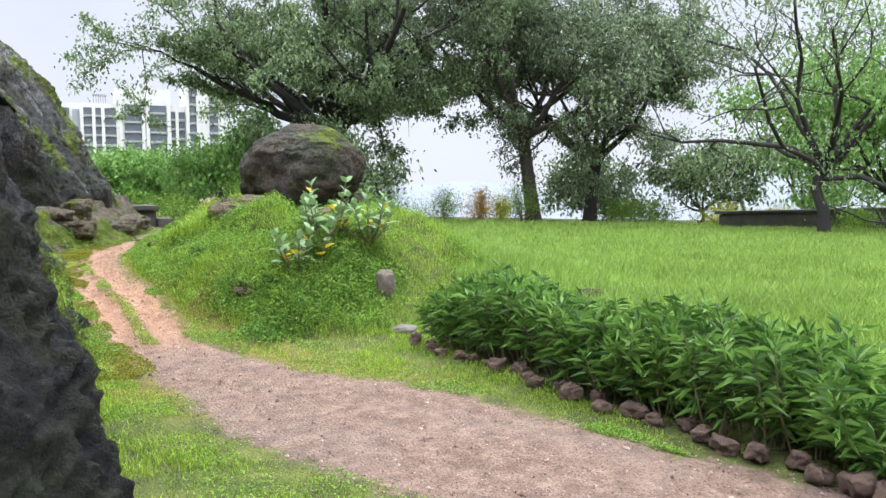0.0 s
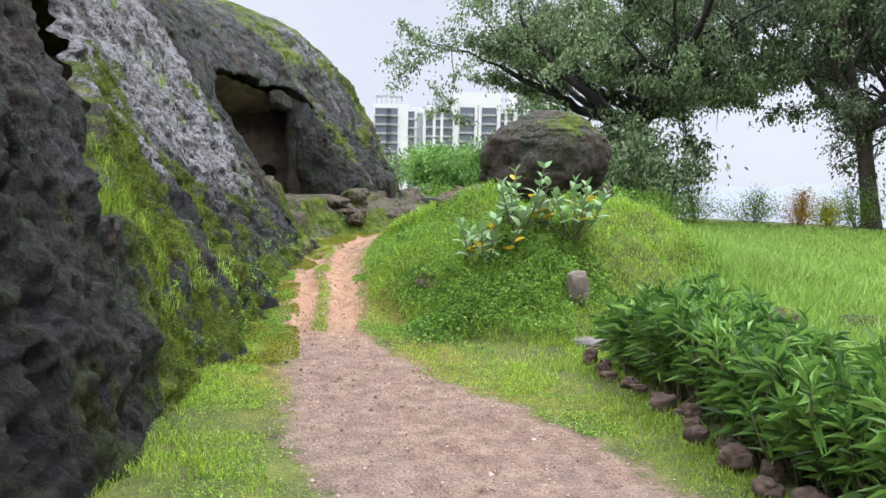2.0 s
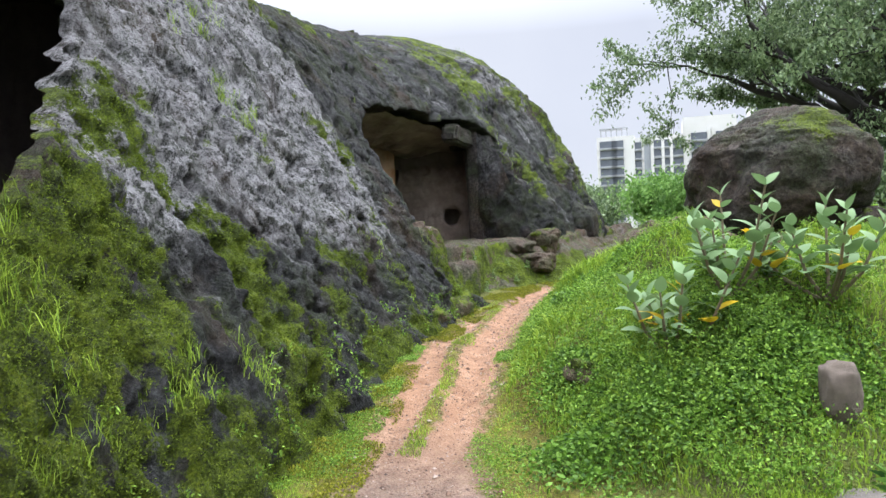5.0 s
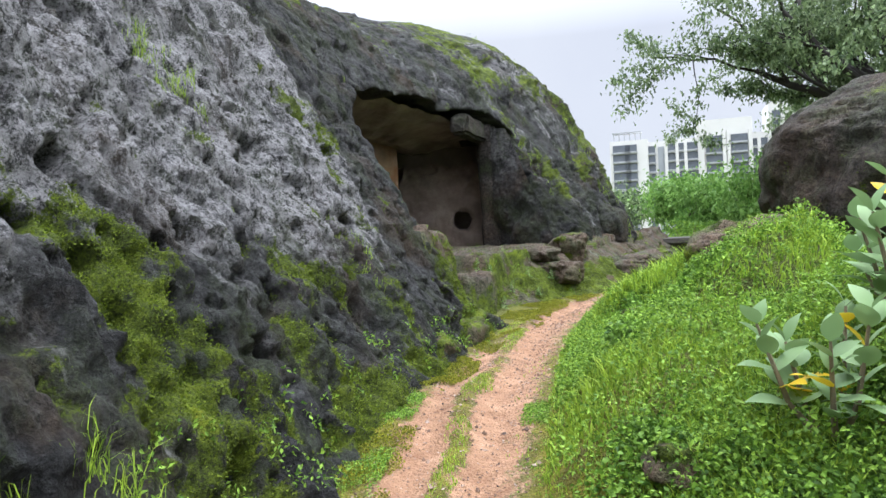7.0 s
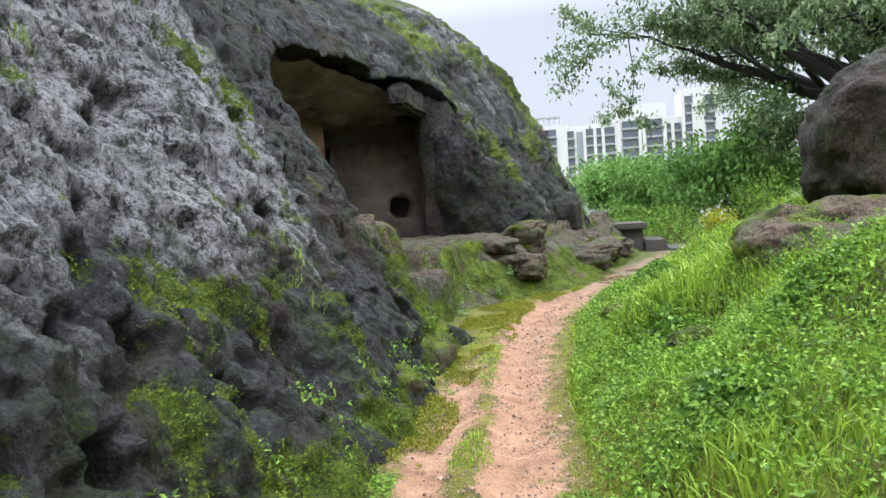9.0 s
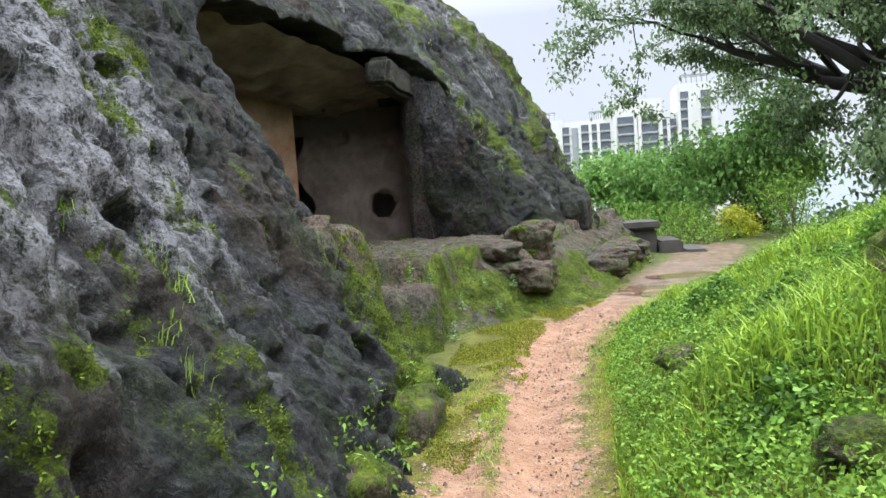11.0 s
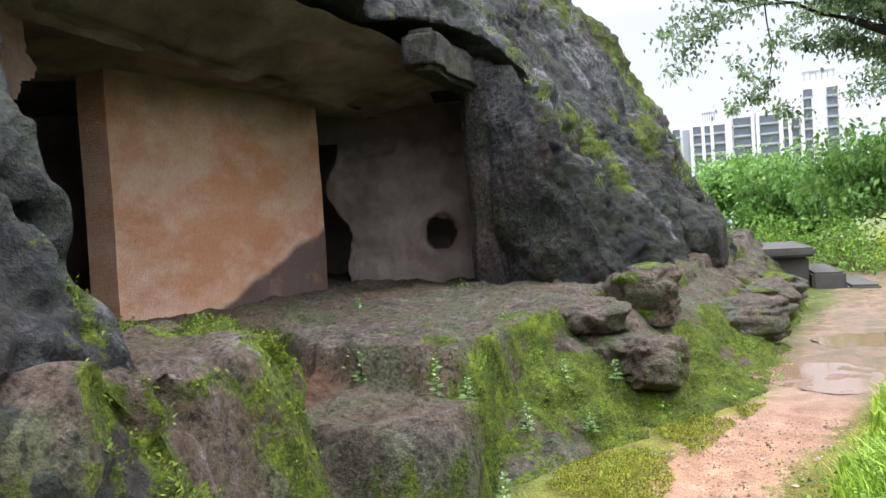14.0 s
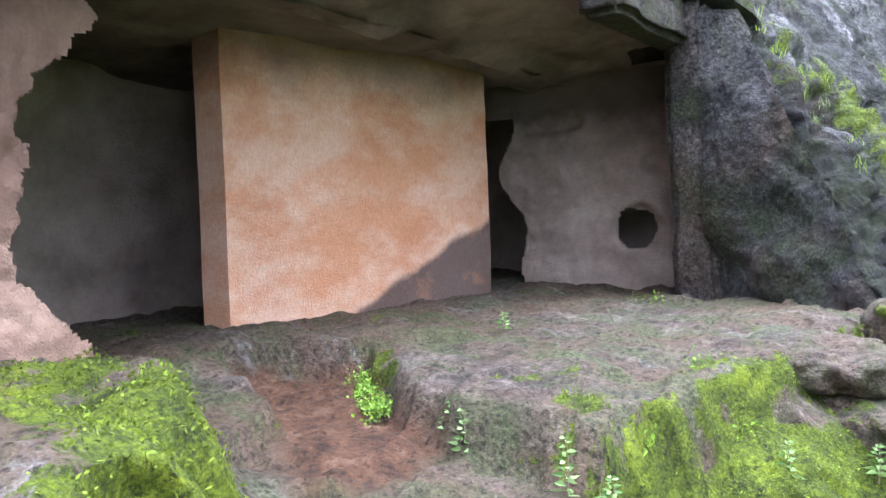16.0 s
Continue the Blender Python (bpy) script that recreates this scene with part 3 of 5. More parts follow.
    high = 0.30 * sstep(18.2, 19.5, Y) * sstep(1.0, 2.6, Z) + 0.27 * sstep(4.0, 5.0, Z) + 0.22 * (1 - sstep(3.4, 4.0, Y)) * (1 - sstep(0.4, 0.9, Z))
    mossw = np.clip(np.maximum(0.36 * foot, zone) + 0.1 * foot + streak + high + mats, 0, 1)
    weight(me, "moss", mossw)
    weight(me, "lichen", np.maximum(-0.5, sstep(4.8, 6.2, Y + 0.5 * (Z - 1.5)) * (1 - 0.9 * sstep(10.4, 11.6, Y)) * sstep(1.0, 2.0, Z) - 0.1 * sstep(11.2, 12.0, Y) * (Y < 18) + 0.3 * sstep(18, 20, Y) * sstep(2.5, 3.5, Z)))
    HILL.update(P=np.stack([X, Y, Z], -1).reshape(-1, 3), moss=mossw.ravel(), hole=(in_veranda(Y, Z) | in_doorway(Y, Z)).ravel())
    # shade painted dark on the near face; jamb and brow darkened too
    weight(me, "painted_dark", np.clip(1.15 - sstep(2.6, 4.0, Y + 0.45 * fbm(Y * 1.5, Z * 1.5, 0, 3, 61) + 0.3 * (Z - 1.0)), 0, 1) * 0.78 + 0.9 * sstep(17.5, 17.9, Y) * (1 - sstep(18.6, 19.4, Y + 0.5 * fbm(Y, Z, 0, 3, 5) + 0.25 * (Z - 2))) * (1 - sstep(3.3, 3.9, Z)) + 0.45 * sstep(12.4, 13.0, Y) * (Y < 18.6) * (1 - sstep(0.02, 0.22, np.abs(Z - brow(Y)))))
    # the rock's thickness at the openings: their rims run inwards
    bm = bmesh.new()
    bm.from_mesh(me)
    rim = [e for e in bm.edges if e.is_boundary and all(-2 < v.co.y < 20 and 0.5 < v.co.z < 4.9 and v.co.x > -6 for v in e.verts)]
    for _ in range(6):
        link = {}
        for e in rim:
            for p, q in (e.verts, reversed(e.verts)):
                link.setdefault(p, []).append(q)
        moved = {v: (v.co * 2 + sum((q.co for q in qs_), Vector())) / (2 + len(qs_)) for v, qs_ in link.items() if len(qs_) == 2}
        for v, co in moved.items():
            v.co = co
    for step in range(8):
        if step == 1:
            rim = [e for e in rim if e.verts[0].co.y > 8]
        ext = bmesh.ops.extrude_edge_only(bm, edges=rim)["geom"]
        vv = [g for g in ext if isinstance(g, bmesh.types.BMVert)]
        for v in vv:
            w = noise.fractal(v.co * 2.0, 1.0, 2.0, 3)
            if v.co.y > 17.4 and v.co.z < 3.3:
                v.co.x += (-2.2 - v.co.x) / (8 - step)
                v.co.y += (18.4 - v.co.y) * 0.3
                v.co += Vector((0, 0.05 * noise.noise(v.co * 5.0) + 0.03 * noise.noise(v.co * 12.0), 0.05 * noise.noise(v.co * 6.0 + Vector((3, 1, 7)))))
            else:
                v.co.x -= (0.15 if v.co.y > 8 else 0.14) + 0.03 * w
            v.co.z += 0.025 * w
            v.co.y += 0.035 * noise.noise(v.co * 3.1) + 0.03 * noise.noise(v.co * 9.0)
        rim = [g for g in ext if isinstance(g, bmesh.types.BMEdge) and g.is_boundary]
    bm.to_mesh(me)
    bm.free()
    for p in me.polygons:
        p.use_smooth = True
    tagged(new("rock_hill", me), "huge dark basalt rock hill with moss, lichen and cave mouths", "rock", kind="structure")


hill()


# ---- the cave's rooms ----
def cave_material(name, lo, mid, hi, pattern=1.0, dark_top=0.0):
    k = Mat(name, 0.92, spec=0.2)
    c = k.ramp(k.noise(1.6 * pattern, 6, 0.65), (0.28, lo), (0.5, mid), (0.72, hi))
    c = k.mix(k.ramp(k.noise(40, 4, 0.7), (0.3, 0.35), (0.7, 0)), c, lo)
    k.color(c)
    h = k.math("ADD", k.noise(60, 4, 0.7), k.math("MULTIPLY", k.noise(7, 5), 1.2))
    # colour darkens upwards from the given height, with a ragged edge
    if dark_top:
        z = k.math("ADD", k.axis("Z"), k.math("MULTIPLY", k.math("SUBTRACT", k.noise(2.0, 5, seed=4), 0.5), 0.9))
        c = k.mix(k.span(z, dark_top, dark_top + 0.5, 0.0, 0.8), c, (0.045, 0.037, 0.032))
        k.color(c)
    k.bump(h, 0.55, 0.04)
    return k


CAVE_DARK = cave_material("sooty_cave_rock", (0.20, 0.165, 0.14), (0.40, 0.33, 0.275), (0.54, 0.46, 0.39)).m
# darker version of the cave rock for the ceilings
CAVE_CEILING = cave_material("dark_ceiling_rock", (0.06, 0.049, 0.042), (0.165, 0.135, 0.112), (0.27, 0.225, 0.19)).m
# cave rock blackened to paint in the small niche's shade
CAVE_SHADE = cave_material("shade_darkened_rock", (0.03, 0.026, 0.024), (0.06, 0.05, 0.044), (0.10, 0.085, 0.072)).m
CAVE_PALE = cave_material("pale_cave_rock", (0.14, 0.105, 0.085), (0.27, 0.215, 0.175), (0.37, 0.31, 0.26), dark_top=2.5).m

RUDDY = cave_material("ruddy_cave_rock", (0.13, 0.08, 0.058), (0.23, 0.15, 0.112), (0.33, 0.24, 0.185)).m


def terracotta():
    """Dressed rock face stained orange, with a pale scuffed band, darker head and a black damp stain at the foot."""
    k = cave_material("terracotta_rock_face", (0.48, 0.225, 0.125), (0.59, 0.31, 0.175), (0.65, 0.39, 0.245), 0.8)
    src = k.p.inputs["Base Color"].links[0].from_socket
    y, z = k.axis("Y"), k.axis("Z")
    pale = k.ramp(k.noise(1.1, 8, 0.68, stretch=(1, 1, 1.6), seed=6), (0.42, 0), (0.58, 0.85))
    c = k.mix(k.ramp(k.noise(0.7, 6, 0.6, seed=15), (0.4, 0), (0.7, 0.5)), src, (0.50, 0.235, 0.11))
    c = k.mix(pale, c, (0.64, 0.44, 0.315))
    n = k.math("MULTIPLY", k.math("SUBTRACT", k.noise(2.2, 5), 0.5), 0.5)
    # colour darkens towards the wall's head
    dark_top = k.span(k.math("ADD", z, n), 2.85, 3.3)
    c = k.mix(k.math("MULTIPLY", dark_top, 0.75), c, (0.07, 0.055, 0.045))
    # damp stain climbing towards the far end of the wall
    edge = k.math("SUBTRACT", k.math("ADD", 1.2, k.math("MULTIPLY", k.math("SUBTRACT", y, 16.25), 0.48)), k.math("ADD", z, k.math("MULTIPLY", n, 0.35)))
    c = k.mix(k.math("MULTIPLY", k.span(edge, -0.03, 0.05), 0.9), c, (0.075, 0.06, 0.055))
    c = k.mix(0.55, c, k.mix(1.0, c, k.ramp(k.noise(55, 5, 0.75, stretch=(1, 1, 0.5)), (0.36, 0.75), (0.6, 1.12)), "MULTIPLY"))
    c = k.mix(k.ramp(k.noise(3.5, 7, 0.7, seed=12), (0.55, 0), (0.75, 0.4)), c, (0.48, 0.22, 0.10))
    chips = k.ramp(k.voronoi(14), (0.02, 1), (0.06, 0))
    c = k.mix(k.math("MULTIPLY", chips, 0.5), c, (0.7, 0.6, 0.52))
    k.color(c)
    return k.m


TERRA = terracotta()


def patch(name, corners, nu, nv, rough, material, seed, label, dents=(), cut=None, parent=None, bulge=0.0):
    """A rough rock face between four corners, with round dents pressed in; cut leaves openings out."""
    p00, p10, p11, p01 = (np.array(c, float) for c in corners)
    u, v = np.meshgrid(np.linspace(0, 1, nu), np.linspace(0, 1, nv), indexing="ij")
    P = ((1 - u) * (1 - v))[..., None] * p00 + (u * (1 - v))[..., None] * p10 + (u * v)[..., None] * p11 + ((1 - u) * v)[..., None] * p01
    n = np.cross(p10 - p00, p01 - p00)
    n /= np.linalg.norm(n)
    d = rough * fbm(P[..., 0] * 2.1, P[..., 1] * 2.1, P[..., 2] * 2.1, 5, seed) + bulge * np.sin(np.pi * u) * np.sin(np.pi * v)
    for du, dv, ru, rv, depth in dents:
        r = np.hypot((u - du) / ru, (v - dv) / rv) + 0.18 * fbm(u * 9, v * 9, 0, 2, seed + 3)
        d = d - depth * (1 - sstep(0.75, 1.0, r))
    P = P + d[..., None] * n
    keep = None
    if cut is not None:
        keep = ~cut((u[:-1, :-1] + u[1:, 1:]) / 2, (v[:-1, :-1] + v[1:, 1:]) / 2)
    me = mesh_of(name, P, grid_faces(nu, nv, keep), material, True)
    return tagged(new(name, me), label, "cave wall", kind="structure")


# back wall: the orange face, its returns, the open doorway beside it and the broken gap
A, B = (-4.5, 15.38), (-3.93, 17.9)
FLOOR, HEAD = 1.12, 3.22


def rooms():
    bm = bmesh.new()
    # the orange wall is a real slab 0.35 m thick
    nu, nv = 60, 44
    u, v = np.meshgrid(np.linspace(0, 1, nu), np.linspace(0, 1, nv), indexing="ij")
    X, Y, Z = A[0] + u * (B[0] - A[0]), A[1] + u * (B[1] - A[1]), FLOOR - 0.12 + v * (HEAD - FLOOR + 0.5)
    X = X + 0.008 * fbm(X * 3, Y * 3, Z * 3, 4, 5)
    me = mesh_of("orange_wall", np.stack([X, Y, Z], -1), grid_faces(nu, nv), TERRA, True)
    bm.from_mesh(me)
    rim = [e for e in bm.edges if e.is_boundary]
    ext = bmesh.ops.extrude_edge_only(bm, edges=rim)["geom"]
    for g in ext:
        if isinstance(g, bmesh.types.BMVert):
            g.co.x -= 0.26
            g.co.y += 0.05 * (1 if g.co.y > 16.4 else -0.6)
    bmesh.ops.split_edges(bm, edges=[e for e in bm.edges if len(e.link_faces) == 2 and e.calc_face_angle() > 1.0])
    bm.to_mesh(me)
    bm.free()
    tagged(new("wall_orange", me), "dressed orange rock wall with black damp stain", "wall", kind="structure")
    # dark cell behind the wall
    patch("wall_cell_back", ((-6.4, 12.2, 0.9), (-6.0, 20.4, 0.9), (-6.0, 20.4, 3.6), (-6.4, 12.2, 3.6)), 50, 26, 0.10, CAVE_DARK, 4, "sooty back wall of the dark cave cell")
    patch("wall_cell_south", ((-2.3, 12.2, 0.9), (-6.4, 12.0, 0.9), (-6.4, 12.0, 3.6), (-3.5, 12.2, 3.6)), 40, 30, 0.07, CAVE_DARK, 14, "rough side wall of the dark cave cell")
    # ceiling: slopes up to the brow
    patch("ceiling_cell", ((-6.5, 12.2, 3.40), (-6.5, 20.4, 3.2), (-3.45, 20.4, 3.26), (-3.8, 12.2, 3.48)), 60, 30, 0.06, CAVE_CEILING, 8, "dark rough-hewn cave ceiling")
    patch("ceiling_veranda", ((-4.1, 12.3, 3.44), (-3.5, 19.6, 3.24), (-2.0, 19.6, 3.5), (-3.5, 12.3, 3.9)), 60, 30, 0.07, CAVE_CEILING, 9, "dark rough-hewn veranda ceiling")
    # far end wall with the round hole and the broken jamb beside the orange wall
    def ragged(u, v):
        e = np.interp(v, [0, 0.12, 0.36, 0.6, 0.8, 1.0], [0.97, 0.90, 0.62, 0.68, 0.88, 0.92]) + 0.05 * fbm(v * 9, 0.5, 0, 4, 3)
        return u > e

    patch("wall_left", ((-3.0, 12.1, 0.9), (-3.85, 14.4, 0.9), (-4.0, 14.4, 3.5), (-3.4, 12.1, 3.5)), 150, 130, 0.10, RUDDY, 41, "rough ruddy broken rock wall beside the doorway", cut=ragged)

    def broken(u, v):
        hole = np.hypot((u - 0.70) / 0.085, (v - 0.36) / 0.085) + 0.12 * fbm(u * 14, v * 14, 0, 2, 6) < 1
        e = 0.16 + 0.05 * np.sin(v * 7.0) + 0.03 * np.sin(v * 17.0 + 1)
        return ((u < e) & (v > 0.0) & (v < 0.84)) | hole

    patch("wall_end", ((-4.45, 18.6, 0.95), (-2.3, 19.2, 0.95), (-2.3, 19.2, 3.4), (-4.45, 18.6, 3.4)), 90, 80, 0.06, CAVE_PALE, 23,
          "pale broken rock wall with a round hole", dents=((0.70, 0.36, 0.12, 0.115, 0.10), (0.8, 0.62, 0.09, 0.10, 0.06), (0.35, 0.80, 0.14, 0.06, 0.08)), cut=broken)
    patch("wall_cell_north", ((-6.3, 20.2, 0.9), (-1.9, 20.0, 0.9), (-1.9, 20.0, 3.6), (-6.3, 20.2, 3.6)), 30, 20, 0.06, CAVE_DARK, 24, "dark far wall of the cave cell")
    # pilaster at the opening's far edge
    bm = bmesh.new()
    box_bm(bm, -2.34, -1.97, 18.24, 19.2, 0.9, 3.7, 0.05)
    box_bm(bm, -2.44, -2.12, 16.9, 18.4, 3.34, 3.72, 0.05)
    bmesh.ops.subdivide_edges(bm, edges=list(bm.edges), cuts=11, use_grid_fill=True)
    for w in bm.verts:
        w.co += Vector((noise.fractal(w.co * 2.5, 1, 2, 3), noise.fractal(w.co * 2.5 + Vector((7, 0, 0)), 1, 2, 3), 0)) * 0.055
        w.co.x -= 0.03 * (w.co.z - 2.0)
    for f in bm.faces:
        f.smooth = True
    ob = part("pilaster", bm, ROCK_JAMB)
    tagged(ob, "rough eroded rock pilaster with a broken beam", "pilaster", kind="structure")
    patch("wall_jamb", ((-2.05, 18.26, 0.95), (-0.62, 17.58, 0.95), (-1.80, 18.46, 3.6), (-2.05, 18.26, 3.6)), 90, 110, 0.085, ROCK_WET, 27, "dark wet rough-hewn rock beside the pilaster")
    patch("wall_niche_side", ((-1.5, 3.3, 0.8), (-3.3, 3.0, 0.8), (-3.3, 3.0, 3.7), (-2.0, 3.3, 3.7)), 20, 20, 0.08, CAVE_SHADE, 34, "dark side wall of a small cave")
    patch("wall_niche_end", ((-3.3, 6.9, 0.8), (-1.7, 6.8, 0.8), (-2.9, 7.0, 3.6), (-3.3, 6.9, 3.6)), 20, 20, 0.08, CAVE_SHADE, 35, "dark end wall of a small cave")
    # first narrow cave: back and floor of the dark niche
    patch("wall_niche", ((-3.2, 2.6, 0.8), (-3.2, 7.3, 0.8), (-3.2, 7.3, 3.8), (-3.2, 2.6, 3.8)), 20, 20, 0.08, CAVE_SHADE, 31, "dark back wall of a small cave")
    patch("floor_niche", ((-3.0, 3.2, 1.3), (-0.98, 3.7, 1.24), (-0.98, 4.6, 1.24), (-3.0, 7.0, 1.3)), 24, 24, 0.03, ROCK_MOSS, 32, "damp rock floor of a small cave")
    patch("ceiling_niche", ((-3.3, 2.6, 3.55), (-3.3, 7.3, 3.55), (-2.85, 7.3, 3.5), (-1.9, 2.6, 3.5)), 16, 16, 0.05, CAVE_SHADE, 33, "dark ceiling of a small cave")


rooms()


MAIN = [(-3.9, 16.0), (-3.3, 15.75), (-2.6, 14.88), (-2.32, 14.62), (-1.8, 14.6), (-1.33, 14.56), (-1.25, 15.0), (-1.12, 15.75), (-0.95, 16.4), (-0.8, 17.4), (-1.0, 18.4), (-3.9, 18.4)]
BASIN = [(-4.0, 15.0), (-3.35, 15.55), (-2.68, 14.95), (-2.1, 14.58), (-2.1, 14.1), (-2.3, 13.93), (-2.9, 14.35), (-3.6, 14.7)]
SLAB = [(-2.3, 14.12), (-2.25, 14.66), (-1.2, 14.55), (-1.02, 13.85), (-1.7, 13.58)]
LUMP = [(-3.3, 13.2), (-2.4, 13.68), (-1.75, 13.3), (-1.4, 12.95), (-1.2, 12.45), (-1.12, 11.9), (-1.15, 11.5), (-3.1, 11.4)]


def inside(x, y, pts, soft):
    """1 within the outline, 0 outside it, with an edge that wide."""
    x, y = np.asarray(x, float), np.asarray(y, float)
    far, odd = np.full(np.broadcast(x, y).shape, 1e9), np.zeros(np.broadcast(x, y).shape, bool)
    for (ax, ay), (bx, by) in zip(pts, pts[1:] + pts[:1]):
        t = np.clip(((x - ax) * (bx - ax) + (y - ay) * (by - ay)) / ((bx - ax) ** 2 + (by - ay) ** 2), 0, 1)
        far = np.minimum(far, np.hypot(x - ax - t * (bx - ax), y - ay - t * (by - ay)))
        odd ^= ((ay > y) != (by > y)) & (x < ax + (bx - ax) * (y - ay) / (by - ay if by != ay else 1e-9))
    return sstep(-soft, soft, np.where(odd, far, -far))


FOOT_Y = [12.6, 13.2, 14.0, 14.8, 15.5, 16.2, 17.1, 18, 20, 22, 24.5, 26]
FOOT_X = [-1.15, -1.1, -1.05, -0.9, -0.3, 0.12, 0.55, 0.7, 1.0, 1.35, 1.7, 1.8]


def apron_z(x, y):
    """The rock ledges in front of the cave: floor, worn steps, a sunk wet basin, and the mossy bank down to the path."""
    floor = 1.17 + 0.02 * (y - 15) + 0.06 * sstep(-3.0, -3.8, x)
    foot = np.interp(y, FOOT_Y, FOOT_X)
    lip = np.interp(y, [12.6, 13.4, 14.2, 14.5, 14.75, 15.3, 16.1, 17.5, 19, 21, 23, 26], [-1.9, -2.4, -2.7, -2.3, -1.85, -1.55, -1.15, -0.6, -0.1, 0.4, 0.7, 0.9])
    g = land(foot, y)
    s = np.clip((x - lip) / np.maximum(foot - lip, 0.1), 0, 1.4)
    bank = g + (floor - 0.12 - g) * (1 - sstep(0.0, 1.0, s))
    z = np.where(x < lip, floor, bank)
    wx = x + 0.05 * fbm(x * 2.3, y * 2.3, 0, 3, 51)
    wy = y + 0.05 * fbm(x * 2.3, y * 2.3, 0, 3, 52)
    k = inside(wx, wy, BASIN, 0.05)
    z = z * (1 - k) + k * 1.0
    k = inside(wx, wy, SLAB, 0.05)
    z = z * (1 - k) + k * (0.93 + 0.05 * fbm(x * 1.5, y * 1.5, 0, 3, 53))
    k = inside(wx, wy, MAIN, 0.035)
    z = np.maximum(z, z * (1 - k) + k * (1.2 + 0.02 * (y - 15)))
    k = inside(wx, wy, LUMP, 0.16)
    z = np.maximum(z, z * (1 - k) + k * (1.54 + 0.06 * fbm(x * 1.5, y * 1.5, 0, 3, 54)))
    return z


def apron():
    xs, ys = np.arange(-6.2, 2.2, 0.032), np.arange(11.25, 26, 0.032)
    X, Y = np.meshgrid(xs, ys, indexing="ij")
    Z = apron_z(X, Y)
    lum = np.abs(fbm(X * 1.5, Y * 1.5, 0.3, 4, 19))
    out = sstep(-3.4, -1.2, X)
    flat = np.maximum(inside(X, Y, MAIN, 0.05), inside(X, Y, SLAB, 0.05))
    Z = Z + out * (0.16 * (lum - 0.35)) * (1 - 0.75 * flat) + 0.035 * fbm(X * 4, Y * 4, 0, 4, 21) + 0.012 * fbm(X * 14, Y * 14, 0, 3, 22)
    out_by = X - np.interp(Y, FOOT_Y, FOOT_X)
    Z = Z - 0.4 * sstep(-0.08, 0.35, out_by) - 0.5 * (1 - sstep(11.35, 11.6, Y)) * sstep(-1.6, -1.1, X)
    X0, Y0 = X, Y
    wob = lambda k: 0.055 * fbm(X0 * 2.6, Y0 * 2.6, Z * 2.6, 3, k) + 0.030 * fbm(X0 * 8, Y0 * 8, Z * 8, 3, k + 5)
    ease = out * sstep(11.4, 11.8, Y)
    X, Y, Z = X + ease * wob(120), Y + ease * wob(140), Z + 0.35 * ease * wob(160)
    # hollows worn under the near block's rim
    for hx, hy, hz, hr in ((-1.39, 12.80, 1.43, 0.12), (-1.31, 12.13, 1.49, 0.13), (-1.26, 11.88, 1.49, 0.12), (-1.24, 12.0, 1.40, 0.09)):
        w = 1 - sstep(0.2, 1.15, np.sqrt((X - hx) ** 2 + (Y - hy) ** 2 + (Z - hz) ** 2) / hr)
        X, Y, Z = X - 0.13 * w, Y + 0.05 * w, Z - 0.05 * w
    me = mesh_of("rock_apron", np.stack([X, Y, Z], -1), grid_faces(len(xs), len(ys)), ROCK_MOSS, True)
    slope = sstep(-1.7, -0.6, X) * sstep(12, 13, Y)
    gx, gy = np.gradient(apron_z(X0, Y0), 0.032)
    steep = sstep(0.5, 1.3, np.hypot(gx, gy)) * sstep(-3.6, -3.0, X) * (1 - 0.6 * sstep(16.5, 18, Y))
    lump = inside(X, Y, LUMP, 0.3)
    face = inside(X, Y, MAIN, 0.22) * (1 - inside(X, Y, MAIN, 0.05))
    mats = 0.34 * fbm(X * 1.6, Y * 1.6, Z * 1.6, 4, 8, 0.6) + 0.22 * fbm(X * 6, Y * 6, Z * 6, 4, 9, 0.7)
    field = 0.28 * steep + 0.23 * lump + 0.5 * face * (Y < 16.5) + 0.62 * slope * (1 - sstep(0.75, 1.08, Z)) + 0.4 * np.exp(-((X + 1.7) / 0.8) ** 2 - ((Y - 13.0) / 0.55) ** 2) + 0.16 * out + mats
    field = np.clip(field - 0.45 * inside(X, Y, SLAB, 0.12), 0, 1)
    weight(me, "moss", field)
    HILL.update(apron=np.stack([X, Y, Z], -1).reshape(-1, 3), apron_moss=field.ravel())
    weight(me, "painted_dark", np.zeros(X.size))
    weight(me, "soil", inside(X + 0.06 * fbm(X * 4, Y * 4, 0, 3, 1), Y, BASIN, 0.08) * (1 - sstep(1.04, 1.12, Z)))
    tagged(new("rock_apron", me), "worn mossy rock ledges in front of the cave", "rock ledge", kind="structure")


apron()


